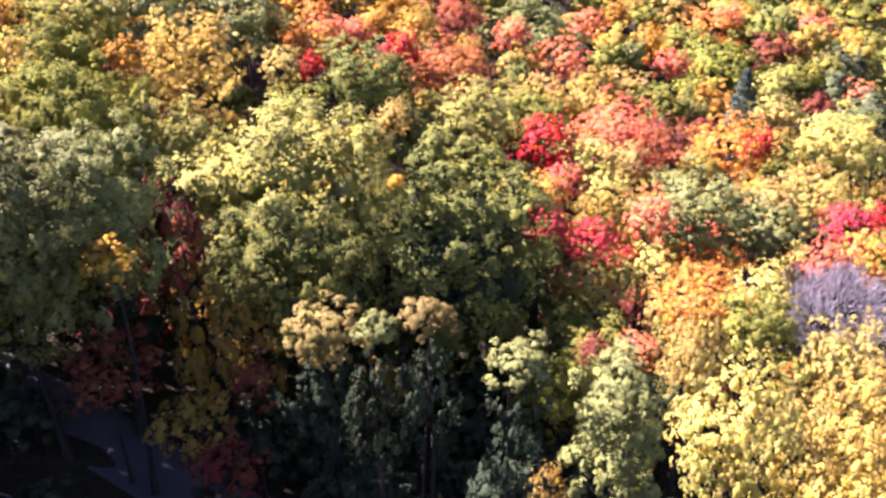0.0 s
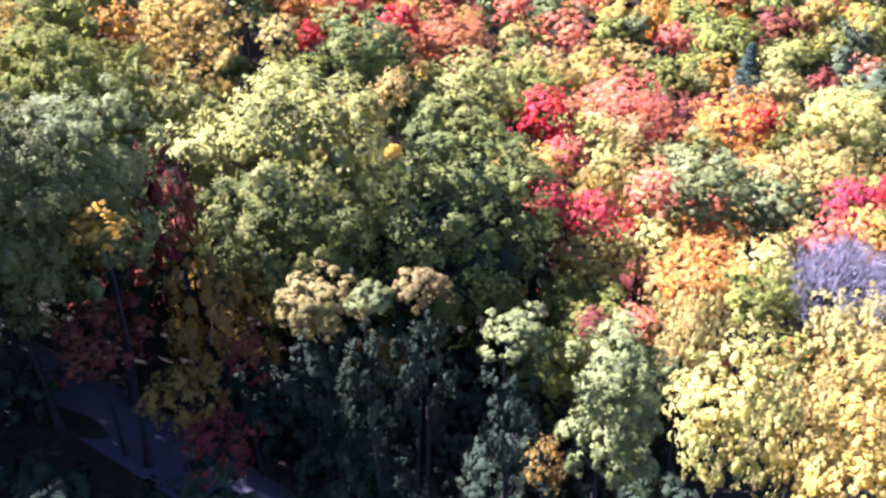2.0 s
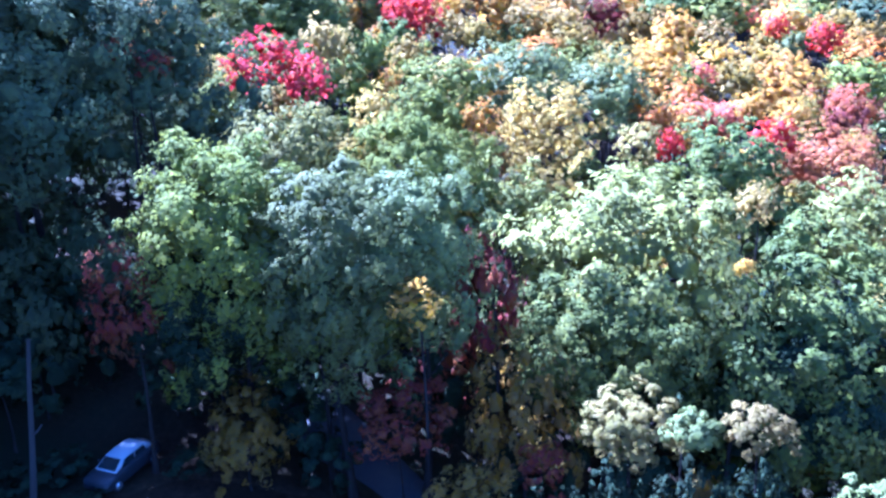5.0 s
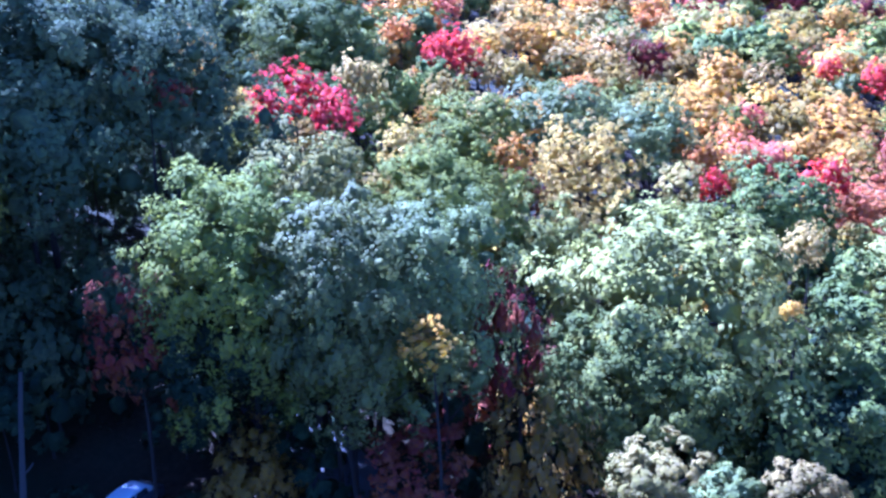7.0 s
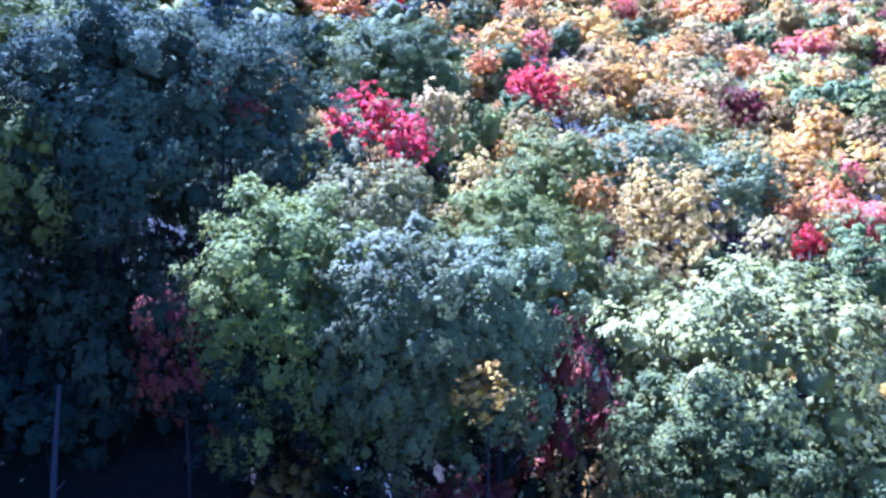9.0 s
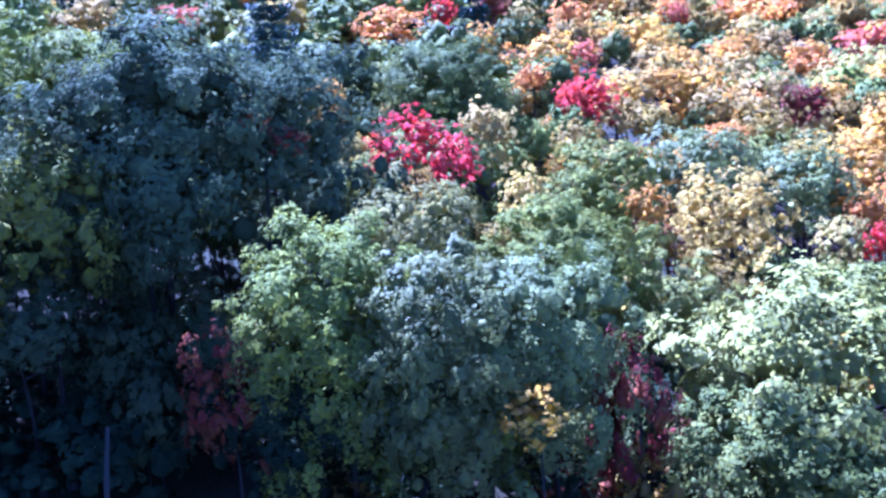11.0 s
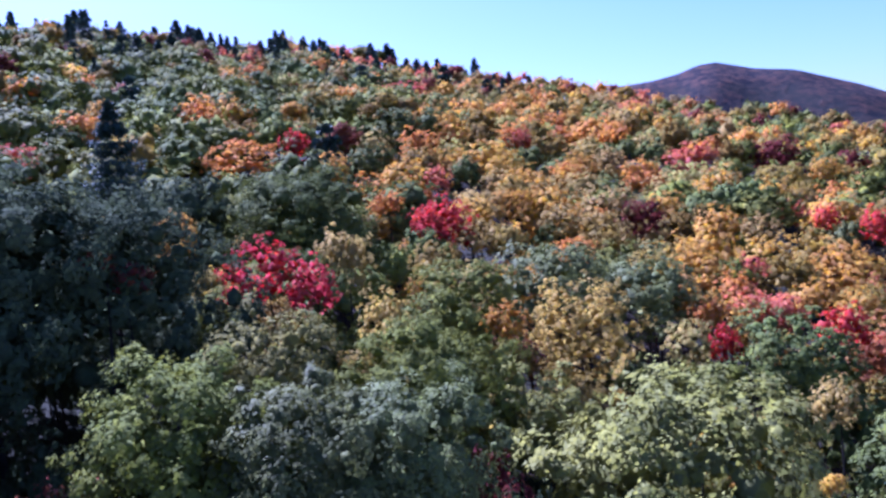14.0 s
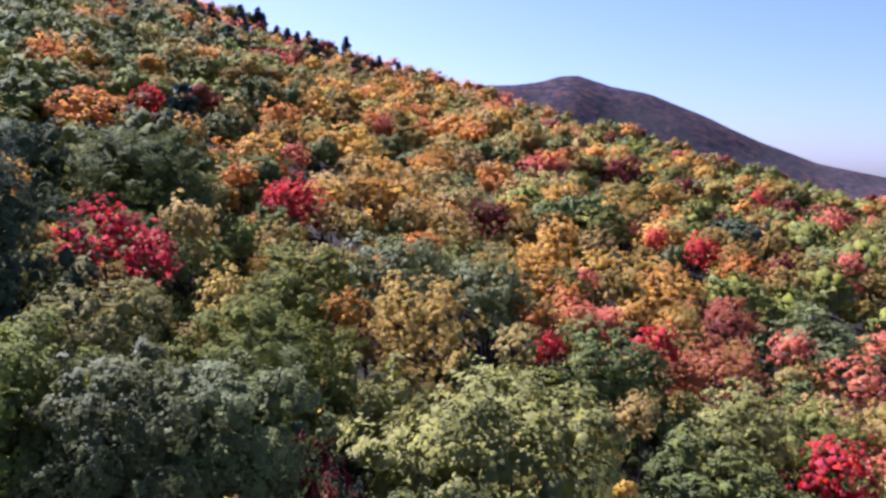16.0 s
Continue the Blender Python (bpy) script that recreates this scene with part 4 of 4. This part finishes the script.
def build_far_woods():
    """The woods past the single trees, up to the ridge: countless crowns in one mesh."""
    rng = np.random.default_rng(23)
    order = list(LEAVES)
    stock = {
        ("round", 0): [far_crown(100 + n, 26, 3, 5, 0.08, 0.0, 0.32) for n in range(4)], ("plume", 0): [far_crown(110 + n, 20, 3, 6, 0.095, 0.6, 0.34) for n in range(4)],
        ("round", 1): [far_crown(120 + n, 17, 3, 3, 0.1, 0.0, 0.38) for n in range(4)], ("plume", 1): [far_crown(130 + n, 14, 3, 3, 0.115, 0.5, 0.38) for n in range(4)],
        ("round", 2): [far_crown(150 + n, 11, 2, 4, 0.15, 0.0, 0.46) for n in range(4)], ("plume", 2): [far_crown(160 + n, 11, 2, 4, 0.15, 0.4, 0.42) for n in range(4)],
        ("pine", 2): [far_pine(142, 13, 8, 0.22)], ("pine", 0): [far_pine(140, 12, 14, 0.17)], ("pine", 1): [far_pine(141, 13, 10, 0.2)],
    }
    verts, normals, index, tints = [], [], [], []
    rings = ((112, 230, 8.8, 0), (230, 400, 9.4, 1), (400, 530, 9.6, 2))
    for near, far, step, coarse in rings:
        for x, y, r, yaw in zip(*scatter(rng, near, far, step, -31 if far < 450 else -14, 73 if far < 250 else 69)):
            colour = choose(rng, yaw, r)
            wide = rng.uniform(3.6, 6.4) * (rng.uniform(1.1, 1.6) if colour in ("green", "moss", "light") else 0.9)
            if not clear(x, y, wide):
                continue
            high, tall = rng.uniform(12.5, 19.5), rng.uniform(0.75, 1.05)
            shape = SHAPES.get(colour, "plume")
            if shape == "pine":
                wide, high = rng.uniform(3.0, 5.6), rng.uniform(14, 24)
                tall = rng.uniform(6, 10) / wide
            options = stock[shape, coarse]
            v, n = options[rng.integers(len(options))]
            c, s = np.cos(a := rng.uniform(0, 6.28)), np.sin(a)
            half = wide * tall
            turned = np.stack([v[:, 0] * c - v[:, 1] * s, v[:, 0] * s + v[:, 1] * c, v[:, 2]], -1) * (wide, wide, half)
            verts.append(turned + (x, y, float(ground(x, y)) + high - half))
            normals.append(unit(np.stack([n[:, 0] * c - n[:, 1] * s, n[:, 0] * s + n[:, 1] * c, n[:, 2]], -1) / (1, 1, tall)))
            index.append(np.full(len(v) // 3, order.index(colour), np.int32))
            tints.append(np.full(len(v) // 3, rng.uniform(0, 1), np.float32))
    verts, index, tints = np.concatenate(verts), np.concatenate(index), np.concatenate(tints)
    ob = link("distant_woods", verts, np.arange(len(verts)).reshape(-1, 3), list(LEAVES.values()))
    ob.data.polygons.foreach_set("material_index", index)
    ob.data.attributes.new("tint", "FLOAT", "FACE").data.foreach_set("value", tints)
    set_normals(ob.data, np.concatenate(normals))
    tagged(ob, "mixed autumn woods in green, orange and rust up to the ridge", "woods", kind="stuff")


build_far_woods()


# ---- by the road ----
def plain(name, colour, rough, metal=0.0, grain=0.0):
    m = Nodes(name)
    place = m.node("ShaderNodeTexCoord").outputs["Object"]
    dirt = m.noise(2.5, 5.0, 0.6, place)
    m.put(m.shader, "Base Color", m.mix(m.ramp(dirt, (0.45, (0, 0, 0)), (0.9, (grain,) * 3)), colour, (0.12, 0.1, 0.08)))
    m.put(m.shader, "Roughness", rough)
    m.put(m.shader, "Metallic", metal)
    return m.material


def loft(rings):
    """A closed skin over rings of points with the same number of corners, its ends shut by a fan."""
    rings = np.asarray(rings, float)
    n, k, _ = rings.shape
    verts = np.concatenate([rings.reshape(-1, 3), rings[0].mean(0)[None], rings[-1].mean(0)[None]])
    faces = [tuple(f) for f in grid_faces(n, k, True)]
    faces += [(n * k, (j + 1) % k, j) for j in range(k)] + [(n * k + 1, (n - 1) * k + j, (n - 1) * k + (j + 1) % k) for j in range(k)]
    bm = bmesh.new()
    made = [bm.verts.new(v) for v in verts]
    for f in faces:
        bm.faces.new([made[i] for i in f])
    bmesh.ops.recalc_face_normals(bm, faces=bm.faces)
    return bm


def part(name, bm, material, parent, label="", smooth=True):
    me = bpy.data.meshes.new(name)
    bm.to_mesh(me)
    bm.free()
    me.materials.append(material)
    if smooth:
        me.shade_smooth()
    ob = new(name, me)
    ob.parent = parent
    return tagged(ob, label)


def section(y, half, low, high, tuck=0.12):
    """A rounded cross-section of a car's body at y."""
    pts = []
    for cx, cz, a in ((1, 0, -90), (1, 1, 0), (-1, 1, 90), (-1, 0, 180)):
        for step in (0, 45, 90):
            q = radians(a + step)
            rad = min(tuck, (high - low) * 0.45)
            pts.append((cx * (half - rad) + rad * math.cos(q), y, (low + rad if cz == 0 else high - rad) + rad * math.sin(q)))
    return pts


def slab(corners, thick):
    """A thin pane over four corners, with thickness along its normal."""
    c = [Vector(p) for p in corners]
    n = (c[1] - c[0]).cross(c[3] - c[0]).normalized() * thick
    bm = bmesh.new()
    a, b = [bm.verts.new(p) for p in c], [bm.verts.new(p + n) for p in c]
    bm.faces.new(a[::-1]), bm.faces.new(b)
    for i in range(4):
        bm.faces.new((a[i], a[(i + 1) % 4], b[(i + 1) % 4], b[i]))
    return bm


def disc(radius, width, x, y, z):
    bm = bmesh.new()
    bmesh.ops.create_cone(bm, cap_ends=True, segments=20, radius1=radius, radius2=radius, depth=width, matrix=pose(x, y, z, 0, 90, 0))
    bmesh.ops.bevel(bm, geom=[e for e in bm.edges if len(e.link_faces) == 2 and e.calc_face_angle() > 1], offset=radius * 0.15, segments=2, affect="EDGES")
    return bm


def build_car():
    # body paint is near black to carry the shade under the trees
    paint, glass = plain("shade_dark_car_paint", (0.018, 0.02, 0.026), 0.45, 0.0, 0.2), plain("car_glass", (0.02, 0.025, 0.03), 0.08)
    rubber, alloy = plain("tyre_rubber", (0.025, 0.025, 0.027), 0.85), plain("alloy", (0.55, 0.56, 0.58), 0.35, 0.9)
    lamp, tail = plain("lamp_glass", (0.7, 0.72, 0.74), 0.1), plain("tail_lamp", (0.35, 0.02, 0.02), 0.2)
    car = tagged(new("car"), "dark car with a pale roof parked under the trees", "car")
    car.matrix_basis = pose(-32.9, 32.2, float(ground(-32.9, 32.2)) + 0.11, 0, 0, 184)
    part("body", loft([section(-2.2, 0.72, 0.42, 0.72), section(-2.1, 0.84, 0.3, 0.9), section(-1.2, 0.89, 0.24, 0.97), section(0.2, 0.9, 0.24, 0.98),
                       section(1.4, 0.89, 0.24, 0.94), section(2.0, 0.84, 0.28, 0.84), section(2.2, 0.72, 0.4, 0.68)]), paint, car)
    # pale roof colour stands in for sunlight falling on the roof
    part("roof", loft([section(-1.75, 0.68, 0.9, 1.0), section(-1.2, 0.64, 0.92, 1.42, 0.16), section(-0.3, 0.63, 0.92, 1.49, 0.16), section(0.5, 0.63, 0.92, 1.42, 0.16), section(1.25, 0.68, 0.9, 0.98)]), plain("sun_fleck_roof_paint", (0.4, 0.42, 0.45), 0.3, 0.0, 0.2), car, "pale painted roof")
    part("windscreen", slab([(-0.6, 1.2, 1.01), (0.6, 1.2, 1.01), (0.52, 0.6, 1.4), (-0.52, 0.6, 1.4)], 0.02), glass, car, "dark windscreen", False)
    part("rear_window", slab([(0.58, -1.72, 1.03), (-0.58, -1.72, 1.03), (-0.5, -1.3, 1.38), (0.5, -1.3, 1.38)], 0.02), glass, car, "", False)
    for side in (1, -1):
        for y0, y1, y2, y3 in ((-1.15, -0.32, -0.32, -1.05), (-0.24, 0.75, 0.45, -0.24)):
            corners = [(side * 0.655, y0, 1.02), (side * 0.655, y1, 1.02), (side * 0.645, y2, 1.36), (side * 0.645, y3, 1.36)]
            part("side_window", slab(corners if side > 0 else corners[::-1], 0.02), glass, car, "", False)
        for y in (-1.35, 1.35):
            wheel = part("wheel", disc(0.33, 0.22, side * 0.8, y, 0.33), rubber, car, "black tyre")
            part("rim", disc(0.21, 0.05, side * 0.905, y, 0.33), alloy, wheel, "grey alloy rim")
        part("headlight", disc(0.11, 0.08, side * 0.62, 2.0, 0.7), lamp, car)
        part("tail_light", slab([(side * 0.5, -2.19, 0.62), (side * 0.72, -2.16, 0.62), (side * 0.72, -2.14, 0.78), (side * 0.5, -2.17, 0.78)], 0.03), tail, car, "red tail light", False)
        part("door_mirror", loft([section(0.62 + d, 0.07 * w, 1.0, 1.0 + 0.13 * w, 0.04) for d, w in ((0, 0.6), (0.05, 1), (0.1, 0.6))]), paint, car).location = (side * 0.95, 0, 0)


def build_dead_trunk(x, y, high, lean):
    """A grey standing trunk without a crown, with the stubs of two boughs."""
    s = np.linspace(0, 1, 10)
    path = np.stack([lean * 0.9 * s, lean * 0.44 * s + 0.08 * np.sin(s * 5), s * high], -1)
    ob = link("dead_trunk", *tube(path, 0.2 * (1 - 0.6 * s), 8), [plain("weathered_wood", (0.028, 0.026, 0.024), 0.95, 0.0, 0.15)])
    ob.location = (x, y, float(ground(x, y)) - 0.1)
    ob.data.shade_smooth()
    tagged(ob, "grey straight dead trunk without leaves in the shade", "dead tree")
    stub = link("bough_stub", *tube([(0, 0, 0), (0.35, 0.1, 0.25), (0.6, 0.25, 0.6)], [0.07, 0.05, 0.03], 6), [ob.data.materials[0]], ob)
    stub.location = (lean * 0.49, lean * 0.24, high * 0.55)


def build_fallen_branch(x, y, turn, length):
    """A bleached branch lying on the ground."""
    q = np.linspace(-0.5, 0.5, 9)
    cx, cy = x + length * q * math.cos(turn), y + length * q * math.sin(turn)
    path = np.stack([cx, cy + 0.12 * np.sin(q * 9), ground(cx, cy) + 0.12], -1)
    ob = link("fallen_branch", *tube(path, 0.11 * (1.1 - (q + 0.5) * 0.8), 7), [plain("bleached_wood", (0.22, 0.2, 0.18), 0.9, 0.0, 0.6)])
    ob.data.shade_smooth()
    tagged(ob, "bleached fallen branch on the leaf litter", "branch", "fallen branches")


build_car()
plant("olive", -26.6, 35.0, 2.5, 6.0, "round", 1.1, "low mustard-yellow shrub in the shade beside the track", True)
build_dead_trunk(-33.0, 26.2, 11.0, 2.0)
for spot in ((-30.6, 29.6, 0.5, 3.2), (-29.4, 30.1, 2.2, 2.4), (-24.0, 33.8, 0.2, 2.0)):
    build_fallen_branch(*spot)
